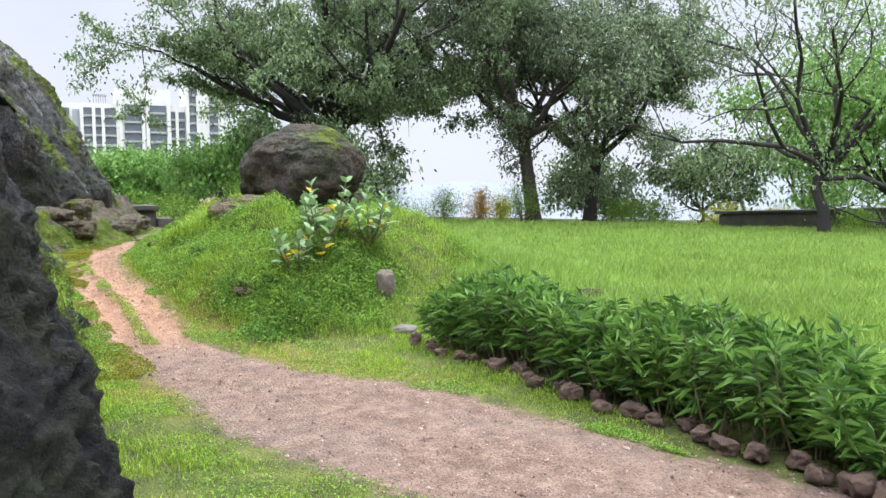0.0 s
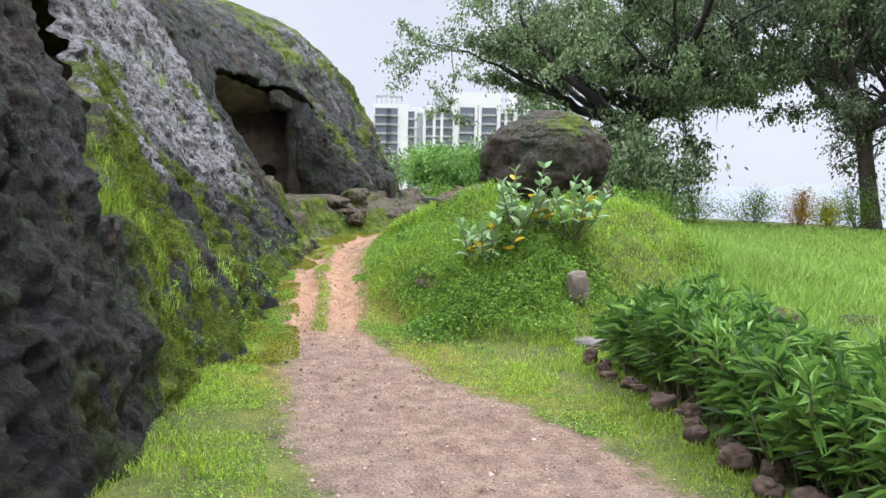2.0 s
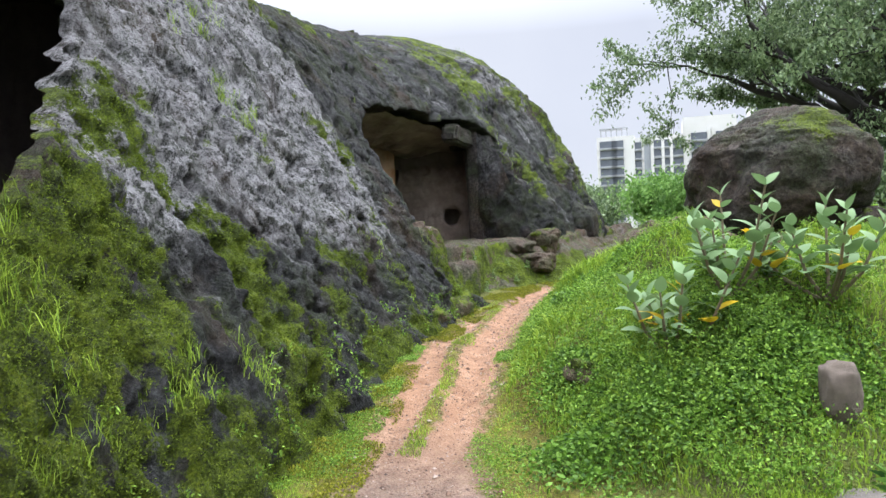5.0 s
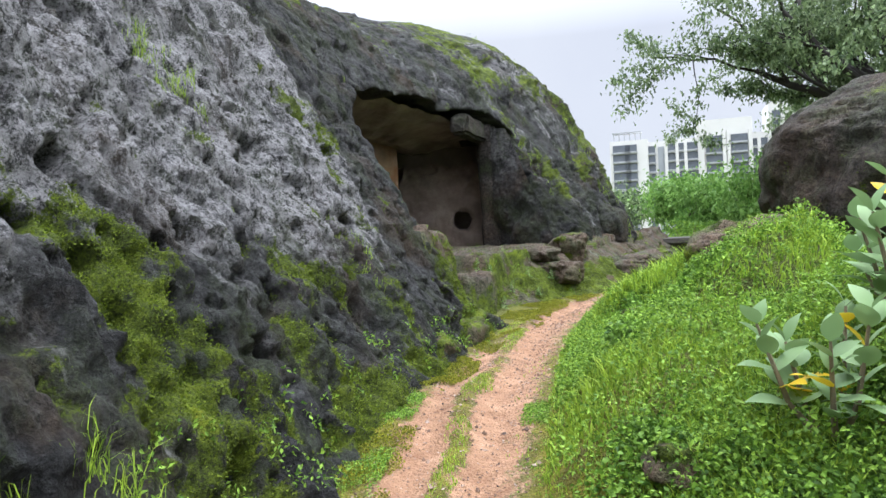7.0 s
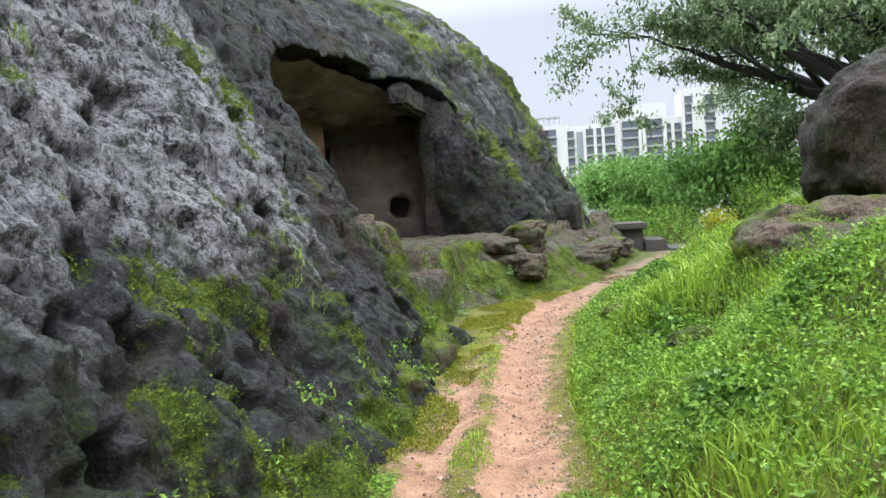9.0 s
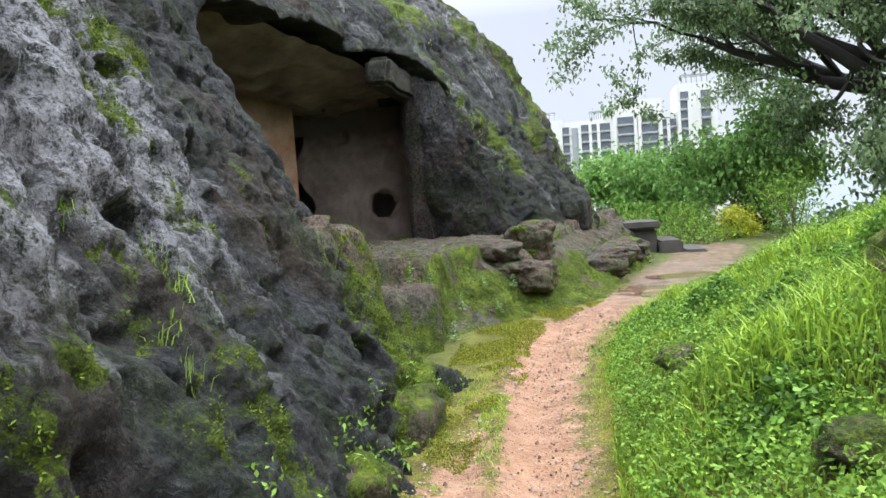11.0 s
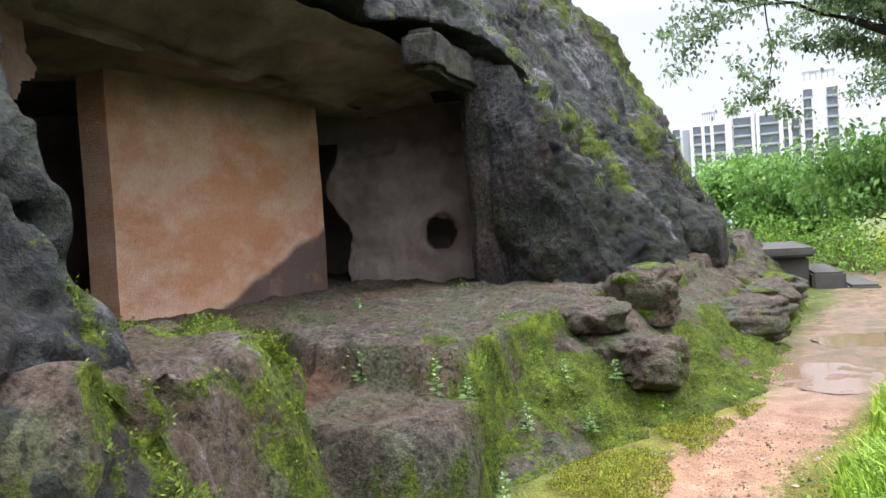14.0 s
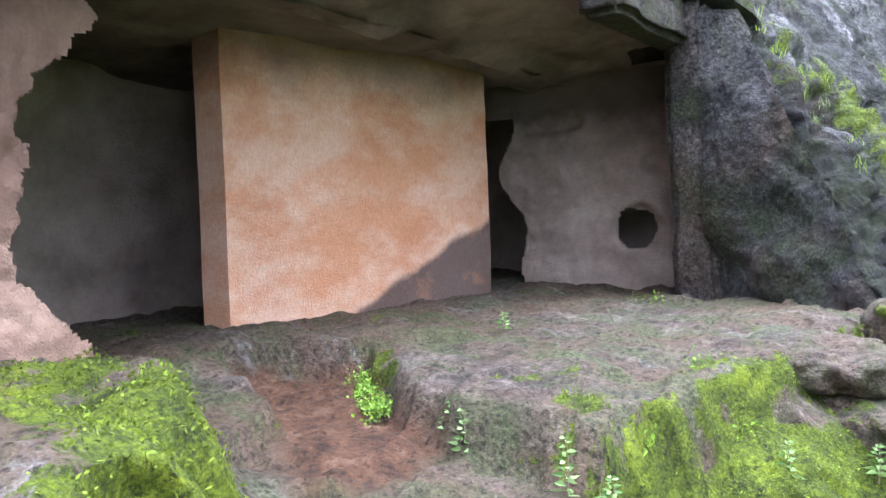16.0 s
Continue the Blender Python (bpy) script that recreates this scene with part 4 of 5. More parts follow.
# ---- loose boulders and stones ----
def boulder(name, at, size, seed, material, label, category="boulder", detail=4, lumps=0.22, layers=0.0, turn=0.0, group="", moss=0.2, block=0.85):
    bm = bmesh.new()
    bmesh.ops.create_icosphere(bm, subdivisions=detail, radius=1.0)
    r = random.Random(seed)
    off = Vector((r.uniform(-50, 50), r.uniform(-50, 50), r.uniform(-50, 50)))
    for v in bm.verts:
        n = v.co.normalized()
        f = 1 + lumps * noise.fractal(n * 1.1 + off, 1, 2, 3) + 0.07 * noise.fractal(n * 4 + off, 1, 2, 4) + 0.02 * noise.fractal(n * 14 + off, 1, 2, 3)
        c = n * f
        c = Vector((math.copysign(abs(c.x) ** block, c.x), math.copysign(abs(c.y) ** block, c.y), math.copysign(abs(c.z) ** block, c.z)))
        if layers and c.z > 0.45:
            k = math.floor((c.z - 0.45) / layers)
            c.x *= 1 - 0.04 * k
            c.y *= 1 - 0.04 * k
        v.co = Vector((c.x * size[0], c.y * size[1], c.z * size[2]))
    for f in bm.faces:
        f.smooth = True
    me = bpy.data.meshes.new(name)
    bm.to_mesh(me)
    bm.free()
    me.materials.append(material)
    zs = np.array([v.co.z for v in me.vertices])
    co = np.array([v.co for v in me.vertices]) / max(size)
    weight(me, "moss", moss + 0.22 * sstep(0, 1, zs / max(size[2], 1e-3)) + 0.35 * fbm(co[:, 0] * 2.2 + seed, co[:, 1] * 2.2, co[:, 2] * 2.2, 4, 18))
    weight(me, "painted_dark", np.zeros(len(zs)))
    ob = new(name, me)
    ob.matrix_world = pose(*at, 0, 0, turn)
    return tagged(ob, label, category, group)


def z_at(x, y):
    return float(land(x, y))


boulder("balanced_boulder", (3.27, 11.65, 1.95), (1.02, 1.02, 0.76), 31, ROCK_DARK, "huge dark layered boulder resting on the grassy mound", detail=6, lumps=0.2, layers=0.10, block=0.8, moss=0.14)
boulder("prop_stone", (4.12, 11.45, z_at(4.12, 11.45) + 0.14), (0.32, 0.3, 0.24), 9, ROCK_DARK, "dark stone wedged under the great boulder")
boulder("rock_nose", (-0.1, 20.5, 1.5), (0.42, 0.6, 0.55), 17, ROCK_WET, "dark overhanging rock nose at the hill's end", "rock", detail=5, lumps=0.3, block=0.85, moss=0.05)
boulder("mound_rock", (2.12, 10.75, 1.18), (0.56, 0.6, 0.34), 12, ROCK_BROWN, "low brown mossy rock half sunk in grass", detail=6, lumps=0.3, moss=0.42)
boulder("upright_stone", (2.83, 6.45, z_at(2.83, 6.45) + 0.13), (0.105, 0.095, 0.16), 3, plain("grey_brown_stone", (0.15, 0.12, 0.095), 0.92, 0.4, 14, bump=0.9), "small upright grey-brown stone on the mound's foot", "stone", lumps=0.3, block=0.7)
boulder("flat_stone", (2.85, 6.0, 0.06), (0.17, 0.14, 0.05), 7, plain("pale_grey_stone", (0.13, 0.115, 0.10), 0.9, 0.4, 12, bump=0.6), "flat pale grey stone lying in turf", "stone")
boulder("lawn_rock", (5.2, 9.4, 0.25), (0.7, 0.4, 0.28), 21, ROCK_DARK, "low mossy rock at the lawn's edge", moss=0.4)
for k, (x, y, s) in enumerate(((4.6, 6.2, 0.32), (5.4, 6.0, 0.2))):
    boulder("lawn_stone", (x, y, z_at(x, y) + 0.17), (s, s * 0.7, s * 0.45), 30 + k, ROCK_DARK, "brown stone among tall lawn grass", "stone", detail=3)
for k, (x, y, z, sx, sy, sz) in enumerate(((-0.45, 17.3, 1.2, 0.30, 0.32, 0.26), (-0.45, 16.2, 0.80, 0.30, 0.32, 0.2), (-1.0, 16.5, 1.08, 0.36, 0.42, 0.18), (0.35, 18.9, 0.72, 0.45, 0.55, 0.24), (0.6, 20.3, 0.75, 0.5, 0.6, 0.24), (0.9, 21.8, 0.7, 0.5, 0.55, 0.22))):
    boulder("ledge_boulder", (x, y, z), (sx, sy, sz), 60 + k, ROCK_MOSS, "rounded mossy boulder on the rock ledge", "boulder", detail=5, lumps=0.5, block=0.75, group="boulders on the ledge", turn=40 * k, moss=0.25)
for k, (x, y, s) in enumerate(((-0.86, 9.25, 0.22), (-0.82, 10.4, 0.24), (-0.86, 11.5, 0.26), (-1.0, 8.6, 0.2), (-1.0, 12.2, 0.24))):
    boulder("foot_rock", (x, y, z_at(x, y) + 0.08), (s, s * 1.1, s * 0.75), 80 + k, ROCK_MOSS, "moss-covered rock at the hill's foot", "rock", detail=4, lumps=0.5, block=0.75, group="rocks at the hill foot", moss=0.55)

def hollow_weeds():
    r = np.random.default_rng(5)
    t = r.uniform(0, 1, 260)
    c = np.stack([-3.25 + 0.65 * t, 15.4 - 0.65 * t, np.full(260, 1.03)], 1) + r.normal(0, 0.04, (260, 3)) * np.array([1, 1, 0.4])
    c = np.repeat(c, 6, 0) + r.normal(0, 0.018, (1560, 3))
    v, f = leaves(c, r.normal(0, 1, c.shape) + np.array([0, 0, 0.6]), r.uniform(0.015, 0.035, 1560), r.uniform(0.01, 0.02, 1560), 6)
    stuff("hollow_weeds", v, f, WEED, "small bright weeds growing in the ledge's hollow", "weeds")


# ---- hedge with its stone border ----
HEDGE_LINE = [(2.75, 5.4), (2.95, 4.4), (3.0, 3.5), (3.1, 2.8), (3.2, 2.1), (3.35, 1.35), (3.5, 0.4), (3.7, -1.0)]


def along(line, n):
    p = np.array(line, float)
    s = np.r_[0, np.cumsum(np.hypot(*np.diff(p, axis=0).T))]
    q = np.linspace(0, s[-1], n)
    return np.stack([np.interp(q, s, p[:, 0]), np.interp(q, s, p[:, 1])], 1)


BORDER = plain("brown_border_stone", (0.115, 0.075, 0.055), 0.92, 0.55, 11, bump=1.0)
for k, (x, y) in enumerate(along(HEDGE_LINE, 34)):
    s = 0.045 + 0.045 * rng.random() ** 2
    boulder("border_stone", (x - 0.02 + 0.05 * rng.normal(), y, 0.03 + 0.02 * rng.random()), (s * rng.uniform(0.8, 1.2), s * rng.uniform(0.8, 1.3), s * rng.uniform(0.7, 1.2)), 200 + k, BORDER, "rough brown stone in the hedge's border row", "stone", detail=4, lumps=0.7, block=0.7, group="border stones of the hedge", turn=37 * k)


def hedge():
    n_st = 620
    line = along(HEDGE_LINE, 400)
    pick = line[rng.integers(0, 400, n_st)]
    px = pick[:, 0] + 0.12 + rng.uniform(0, 0.85, n_st)
    py = pick[:, 1] + rng.uniform(-0.12, 0.12, n_st)
    pz = land(px, py) - 0.02
    h = 0.62 + 0.14 * fbm(px * 1.3, py * 1.3, 0, 3, 70) + rng.uniform(-0.12, 0.12, n_st)
    VF = ([], [])
    P, D = [], []
    for i in range(n_st):
        lean = rng.normal(0, 0.10, 2)
        base = np.array([px[i], py[i], pz[i]])
        top = base + np.array([lean[0] - 0.12 * (px[i] < pick[i, 0] + 0.4), lean[1], h[i]])
        mid = (base + top) / 2 + np.array([*rng.normal(0, 0.03, 2), 0])
        tube(VF, [base, mid, top], [0.008, 0.006, 0.003], 4)
        nl = 46
        t = rng.uniform(0.15, 1.0, nl) ** 0.7
        q = base + (top - base) * t[:, None] + rng.normal(0, 0.012, (nl, 3))
        a = rng.uniform(0, 2 * math.pi, nl)
        el = rng.uniform(-0.25, 0.9, nl) + 0.4 * (t > 0.85)
        P.append(q)
        D.append(np.stack([np.cos(a) * np.cos(el), np.sin(a) * np.cos(el), np.sin(el)], 1))
    P, D = np.concatenate(P), np.concatenate(D)
    v, f = leaves(P, D, rng.uniform(0.11, 0.2, len(P)), rng.uniform(0.02, 0.034, len(P)), 5, 0.25)
    top_ob = thing("hedge", "dense green hedge of narrow pointed leaves behind border stones", "hedge")
    part_mesh("foliage", mesh_of("foliage", v, f, HEDGE), top_ob)
    tagged(part_mesh("stem", mesh_of("stem", VF[0], VF[1], STEM), top_ob), kind="stuff")


hedge()


# ---- grass and weeds, as uncounted growth ----
def scatter(n, x0, x1, y0, y1, seed):
    r = np.random.default_rng(seed)
    return r.uniform(x0, x1, n), r.uniform(y0, y1, n)


def stuff(name, v, f, material, label, category="grass"):
    ob = new(name, mesh_of(name, v, f, material))
    return tagged(ob, label, category, kind="stuff")


def mound_grass():
    x, y = scatter(330000, 0.0, 6.4, 5.2, 24, 1)
    e = np.interp(y, EDGE_Y, EDGE_X)
    d = x - e
    ok = (d > -0.08 + 0.12 * vnoise(x * 3, y * 3, 0, 5)) & (mound_h(x, y) > 0.03) & (np.hypot((x - 2.12) / 0.5, (y - 10.75) / 0.5) > 1) & (rng.random(len(x)) < np.clip(1.15 - (y - 8) / 14, 0.25, 1)) & (rng.random(len(x)) < np.clip(1.3 - (x - 1.5) / 4, 0.2, 1))
    x, y = x[ok], y[ok]
    pt = np.stack([x, y, land(x, y) - 0.01], 1)
    h = (0.055 + 0.10 * np.clip(fbm(x * 1.1, y * 1.1, 0, 3, 14) + 0.35, 0, 1.5)) * rng.uniform(0.5, 1.4, len(x)) * (0.55 + 0.6 * sstep(0.0, 0.8, x - np.interp(y, EDGE_Y, EDGE_X))) * (1 + 0.9 * sstep(13, 16, y))
    v, f = blades(pt, h, rng.uniform(0.004, 0.009, len(x)) * (1 + 0.05 * y), 0.75, 3)
    stuff("mound_grass", v, f, GRASS, "fresh bright green grass covering the mound")


mound_grass()


def mound_weeds():
    x, y = scatter(130000, 0.4, 5.2, 5.4, 18, 2)
    dens = fbm(x * 0.8, y * 0.8, 0, 3, 33)
    e = np.interp(y, EDGE_Y, EDGE_X)
    near = np.exp(-(((x - 1.9) / 1.0) ** 2) - ((y - 7.0) / 0.9) ** 2) + np.exp(-(((x - 1.1) / 0.8) ** 2) - ((y - 14.3) / 1.6) ** 2)
    ok = (x > e + 0.1) & (mound_h(x, y) > 0.05) & (rng.random(len(x)) < np.clip(0.10 + 0.55 * (dens > 0.22) + 0.8 * near, 0, 1))
    x, y = x[ok], y[ok]
    n = len(x)
    z = land(x, y) + rng.uniform(0.03, 0.22, n) * (0.6 + 0.8 * np.exp(-(((x - 2.0) / 1.0) ** 2) - ((y - 7.2) / 0.9) ** 2))
    a, el = rng.uniform(0, 6.28, n), rng.uniform(-0.2, 0.6, n)
    d = np.stack([np.cos(a) * np.cos(el), np.sin(a) * np.cos(el), np.sin(el)], 1)
    pts = np.repeat(np.stack([x, y, z], 1), 4, 0) + rng.normal(0, 0.018, (n * 4, 3))
    dd = np.repeat(d, 4, 0) + rng.normal(0, 0.6, (n * 4, 3))
    v, f = leaves(pts, dd, rng.uniform(0.014, 0.036, n * 4), rng.uniform(0.009, 0.020, n * 4), 8)
    stuff("mound_weeds", v, f, WEED, "low leafy green weeds among the mound's grass", "weeds")


mound_weeds()


def mound_clumps():
    """Dark leafy patches low on the mound's front and along its bank."""
    r = np.random.default_rng(44)
    spots = [(1.45, 6.35, 0.30), (1.85, 6.5, 0.34), (2.25, 6.6, 0.36), (2.1, 7.0, 0.38), (2.6, 6.85, 0.34), (1.6, 6.95, 0.30), (2.9, 6.9, 0.30), (1.3, 7.3, 0.26), (1.05, 8.6, 0.24), (1.5, 9.3, 0.26), (0.95, 10.4, 0.24), (1.3, 11.6, 0.3), (1.0, 12.7, 0.32), (0.8, 13.5, 0.34), (1.4, 13.9, 0.4), (1.1, 14.6, 0.4), (1.9, 12.3, 0.3), (2.6, 9.3, 0.3)]
    C, L = [], []
    for x, y, s in spots:
        n = int(2600 * (s / 0.3) ** 2)
        px, py = x + r.normal(0, s * 0.55, n), y + r.normal(0, s * 0.55, n)
        top = 0.16 * np.exp(-((px - x) ** 2 + (py - y) ** 2) / s**2) * (0.7 + 0.5 * fbm(px * 5, py * 5, 0, 2, 2))
        C.append(np.stack([px, py, land(px, py) + 0.02 + top * r.uniform(0.4, 1.0, n)], 1))
        L.append(r.uniform(0.02, 0.05, n))
    C, L = np.concatenate(C), np.concatenate(L)
    d = r.normal(0, 1, C.shape) * np.array([1, 1, 0.5]) + np.array([-0.1, -0.3, 0.25])
    v, f = leaves(C, d, L, L * r.uniform(0.45, 0.7, len(L)), 45, 0.25)
    stuff("leafy_weed_patches", v, f, leaf_material("dark_weed_leaves", (0.035, 0.09, 0.012), (0.15, 0.28, 0.03), 0.6, 0.28), "dark green leafy weed patches on the mound", "weeds")


mound_clumps()
for k, (x, y, sx, sz) in enumerate(((1.12, 9.9, 0.17, 0.10), (1.38, 7.15, 0.15, 0.09), (3.0, 9.7, 0.3, 0.14), (0.78, 11.5, 0.15, 0.08))):
    boulder("sunken_rock", (x, y, z_at(x, y) + 0.03), (sx, sx * 0.8, sz), 140 + k, ROCK_BROWN, "small brown rock half sunk in the mound's grass", "rock", detail=4, lumps=0.5, group="rocks in the mound", turn=50 * k, moss=0.42)


def verge_grass():
    """Short turf beside the path and at the rock's foot."""
    x, y = scatter(460000, -1.2, 4.0, 0.6, 18.5, 4)
    pl, pr = np.interp(y, PATH_Y, PATH_L), np.interp(y, PATH_Y, PATH_R)
    out = np.maximum(pl - x, x - pr)
    e = np.interp(y, EDGE_Y, EDGE_X)
    rock = np.interp(y, ROCK_Y, ROCK_B)
    patchy = fbm(x * 1.6, y * 1.6, 0, 4, 90)
    on_strip = (np.abs(x - np.interp(y, STRIP_Y, STRIP_X)) < 0.05 + 0.05 * patchy) & (y > 6.4) & (y < 12.2)
    out = np.where(on_strip, 0.35, out)
    ok = (out > 0.05 + 0.18 * patchy) & ((x < e + 0.05) | (mound_h(x, y) < 0.06)) & (x < 3.1) & (x > rock - 0.1) & (rng.random(len(x)) < np.clip(0.14 + 1.1 * patchy + 0.45 * out * (1 - 0.2 * (x > 0.3) * (y < 7)), 0.08, 1)) & ~((y > 12.6) & (x < np.interp(y, FOOT_Y, FOOT_X) + 0.1))
    x, y, out = x[ok], y[ok], out[ok]
    pt = np.stack([x, y, land(x, y) - 0.005], 1)
    h = rng.uniform(0.015, 0.06, len(x)) * (0.7 + 0.9 * sstep(0.2, 0.8, out))
    v, f = blades(pt, h, rng.uniform(0.003, 0.007, len(x)), 0.9, 6)
    stuff("verge_grass", v, f, GRASS, "short patchy turf along the earth path")


verge_grass()


def lawn_grass():
    r = np.random.default_rng(12)
    n = 330000
    dist = 3 + 32 * r.random(n) ** 1.6
    ang = np.radians(r.uniform(8, 80, n))
    x, y = 1.0 + dist * np.sin(ang), -1.0 + dist * np.cos(ang)
    hx = np.interp(y, [-1.0, 0.4, 2.1, 3.5, 5.4], [4.6, 4.4, 4.1, 3.95, 3.75])
    ok = (x > np.where(y < 5.6, hx, 3.9 + 0.15 * (y - 6))) & (mound_h(x, y) < 0.32) & (y < 36)
    x, y, dist = x[ok], y[ok], dist[ok]
    pt = np.stack([x, y, land(x, y) - 0.01], 1)
    h = rng.uniform(0.16, 0.36, len(x)) * (0.9 + 0.25 * fbm(x * 0.4, y * 0.4, 0, 3, 6))
    v, f = blades(pt, h, rng.uniform(0.006, 0.012, len(x)) * (1 + dist * 0.09), 0.5, 9)
    stuff("lawn_grass", v, f, LAWN, "tall even bright green lawn grass")


lawn_grass()


# ---- broad-leaved shrub on the mound ----
def broad_leaf(size, material):
    u = np.linspace(0, 1, 7)
    w = np.sin(np.pi * np.clip(u, 0, 1) ** 0.75) * 0.30 + 0.01
    V = []
    for a, b in zip(u, w):
        z = 0.12 * math.sin(a * 2.6)
        V += [(-b * size, a * size, (z + 0.10 * b) * size), (0, a * size, z * size), (b * size, a * size, (z + 0.10 * b) * size)]
    F = []
    for i in range(6):
        for c in (0, 1):
            F.append((3 * i + c, 3 * i + c + 1, 3 * i + c + 4, 3 * i + c + 3))
    return mesh_of("leaf", V, F, material, True)


def broad_shrub(at, stems, seed, label):
    r = random.Random(seed)
    ob = thing("broad_leaved_shrub", label, "shrub", at=at)
    green, yellow = broad_leaf(0.17, BIGLEAF), broad_leaf(0.17, YELLOW)
    VF = ([], [])
    for k in range(stems):
        a = 6.28 * k / stems + r.uniform(-0.4, 0.4)
        out, up = r.uniform(0.12, 0.5), r.uniform(0.38, 0.78)
        pts = [np.array((0, 0, 0.0)), np.array((math.cos(a) * out * 0.6, math.sin(a) * out * 0.6, up * 0.4)), np.array((math.cos(a) * out, math.sin(a) * out, up))]
        tube(VF, pts, [0.016, 0.012, 0.006], 5)
        for j in range(12):
            t = (j // 2) / 5
            p = pts[1] + (pts[2] - pts[1]) * t
            turn = (j % 2) * 180 + (j // 2) * 78 + k * 40 + r.uniform(-18, 18)
            leaf = part_mesh("leaf", yellow if r.random() < 0.05 else green, ob)
            s = (0.8 + 0.3 * r.random()) * (1.1 - 0.35 * t)
            leaf.matrix_basis = pose(*p, r.uniform(-5, 30) + 28 * t, r.uniform(-15, 15), turn) @ Matrix.Diagonal((s, s, s, 1))
    part_mesh("stem", mesh_of("stem", VF[0], VF[1], STEM), ob)
    return ob


broad_shrub((1.95, 7.0, z_at(1.95, 7.0)), 6, 1, "grey-green broad-leaved shrub on the grassy mound")
broad_shrub((2.35, 7.35, z_at(2.35, 7.35)), 9, 2, "grey-green broad-leaved shrub with some yellow leaves")
broad_shrub((2.95, 7.3, z_at(2.95, 7.3)), 7, 3, "grey-green broad-leaved shrub on the mound's shoulder")


# ---- trees ----
def tree(name, at, height, spread, seed, bark, leafmat, label, trunk_r=0.22, fork=0.3, limbs=6, leaf=0.16, n_leaf=26000, lean=(0, 0), clump=0.75, twist=1.0, roots=0, low=0.25, high=1.15, fullness=1.0, aim=()):
    r = np.random.default_rng(seed)
    VF = ([], [])
    ends = []
    fork_p = np.array([lean[0] * height * fork, lean[1] * height * fork, height * fork])
    tr = [np.array([0, 0, -0.3]), fork_p * 0.3 + r.normal(0, 0.06, 3) * twist, fork_p * 0.65 + r.normal(0, 0.08, 3) * twist, fork_p]
    tube(VF, tr, [trunk_r * 1.35, trunk_r * 1.02, trunk_r * 0.9, trunk_r * 0.85], 10)

    def grow(p, d, length, rad, depth):
        pts, rads = [p], [rad]
        n = 5
        for i in range(n):
            d = d + r.normal(0, 0.17 * twist, 3) + np.array([0, 0, 0.05])
            d /= np.linalg.norm(d)
            p = p + d * length / n
            pts.append(p)
            rads.append(rad * (1 - 0.62 * (i + 1) / n))
        tube(VF, pts, rads, 8 if depth == 0 else 5)
        if depth >= 2:
            ends.extend(pts[2:])
        if depth < 3:
            for k in range(3 if depth else 4):
                i = r.integers(2, n + 1)
                a = r.normal(0, 0.75, 3)
                a[2] = a[2] * 0.6 + 0.12
                grow(pts[i], d * 0.7 + a, length * r.uniform(0.5, 0.7), rads[i] * 0.62, depth + 1)

    for az, el, reach in aim[:4]:
        d = np.array([math.cos(az) * math.cos(el), math.sin(az) * math.cos(el), math.sin(el)])
        grow(fork_p, d, reach, trunk_r * 0.5, 0)
    for k in range(limbs):
        a = 2 * math.pi * (k + r.uniform(-0.25, 0.25)) / limbs
        el = r.uniform(low, high)
        d = np.array([math.cos(a) * math.cos(el), math.sin(a) * math.cos(el), math.sin(el)])
        reach = (spread * math.cos(el) ** 0.7 + (height * (1 - fork)) * math.sin(el)) * 0.46
        grow(fork_p * r.uniform(0.8, 1.0), d, reach, trunk_r * 0.55, 0)
    for az, el, reach in aim[4:]:
        d = np.array([math.cos(az) * math.cos(el), math.sin(az) * math.cos(el), math.sin(el)])
        grow(fork_p, d, reach, trunk_r * 0.5, 0)
    ob = thing(name, label, "tree", at=at)
    part_mesh("trunk", mesh_of("trunk", VF[0], VF[1], bark, True), ob)
    ends = np.array(ends)
    per = max(1, int(n_leaf * fullness / len(ends)))
    c = np.repeat(ends, per, 0)
    c = c + r.normal(0, 1, c.shape) * clump * np.repeat(r.uniform(0.25, 1.0, len(ends)), per)[:, None] * np.array([1, 1, 0.7])
    d = r.normal(0, 1, c.shape) - np.array([0, 0, 0.5])
    v, f = leaves(c, d, r.uniform(0.7, 1.3, len(c)) * leaf, r.uniform(0.45, 0.75, len(c)) * leaf, seed, 0.3)
    part_mesh("crown", mesh_of("crown", v, f, leafmat), ob)
    if roots:
        RF = ([], [])
        for k in range(roots):
            p = ends[r.integers(0, len(ends))]
            L = r.uniform(1.0, 3.0)
            tube(RF, [p, p + np.array([r.normal(0, 0.08), r.normal(0, 0.08), -L * 0.5]), p + np.array([r.normal(0, 0.1), r.normal(0, 0.1), -L])], [0.03, 0.02, 0.008], 3)
        tagged(part_mesh("root_curtain", mesh_of("root_curtain", RF[0], RF[1], BARK), ob), "thin hanging pale aerial roots", kind="stuff")
    return ob


tree("fig_tree", (11.3, 35.0, 0.0), 16.5, 12.5, 11, BARK_DARK, CROWN, "large spreading fig tree with dark bare limbs", trunk_r=0.52, fork=0.31, limbs=9, leaf=0.17, n_leaf=120000, clump=0.42, low=0.5, high=1.1, aim=((3.1, 0.42, 5.2), (3.5, 0.52, 5.2), (2.7, 0.55, 4.8), (4.2, 0.5, 4.4), (0.1, 0.35, 5.2), (5.9, 0.28, 4.8)))
tree("banyan_tree", (21.0, 31.7, -0.4), 16, 10.5, 12, BARK, CROWN_DARK, "tall banyan tree with hanging aerial roots", trunk_r=0.36, fork=0.36, limbs=8, leaf=0.17, n_leaf=76000, lean=(-0.12, 0.06), clump=0.5, roots=120, low=0.3)
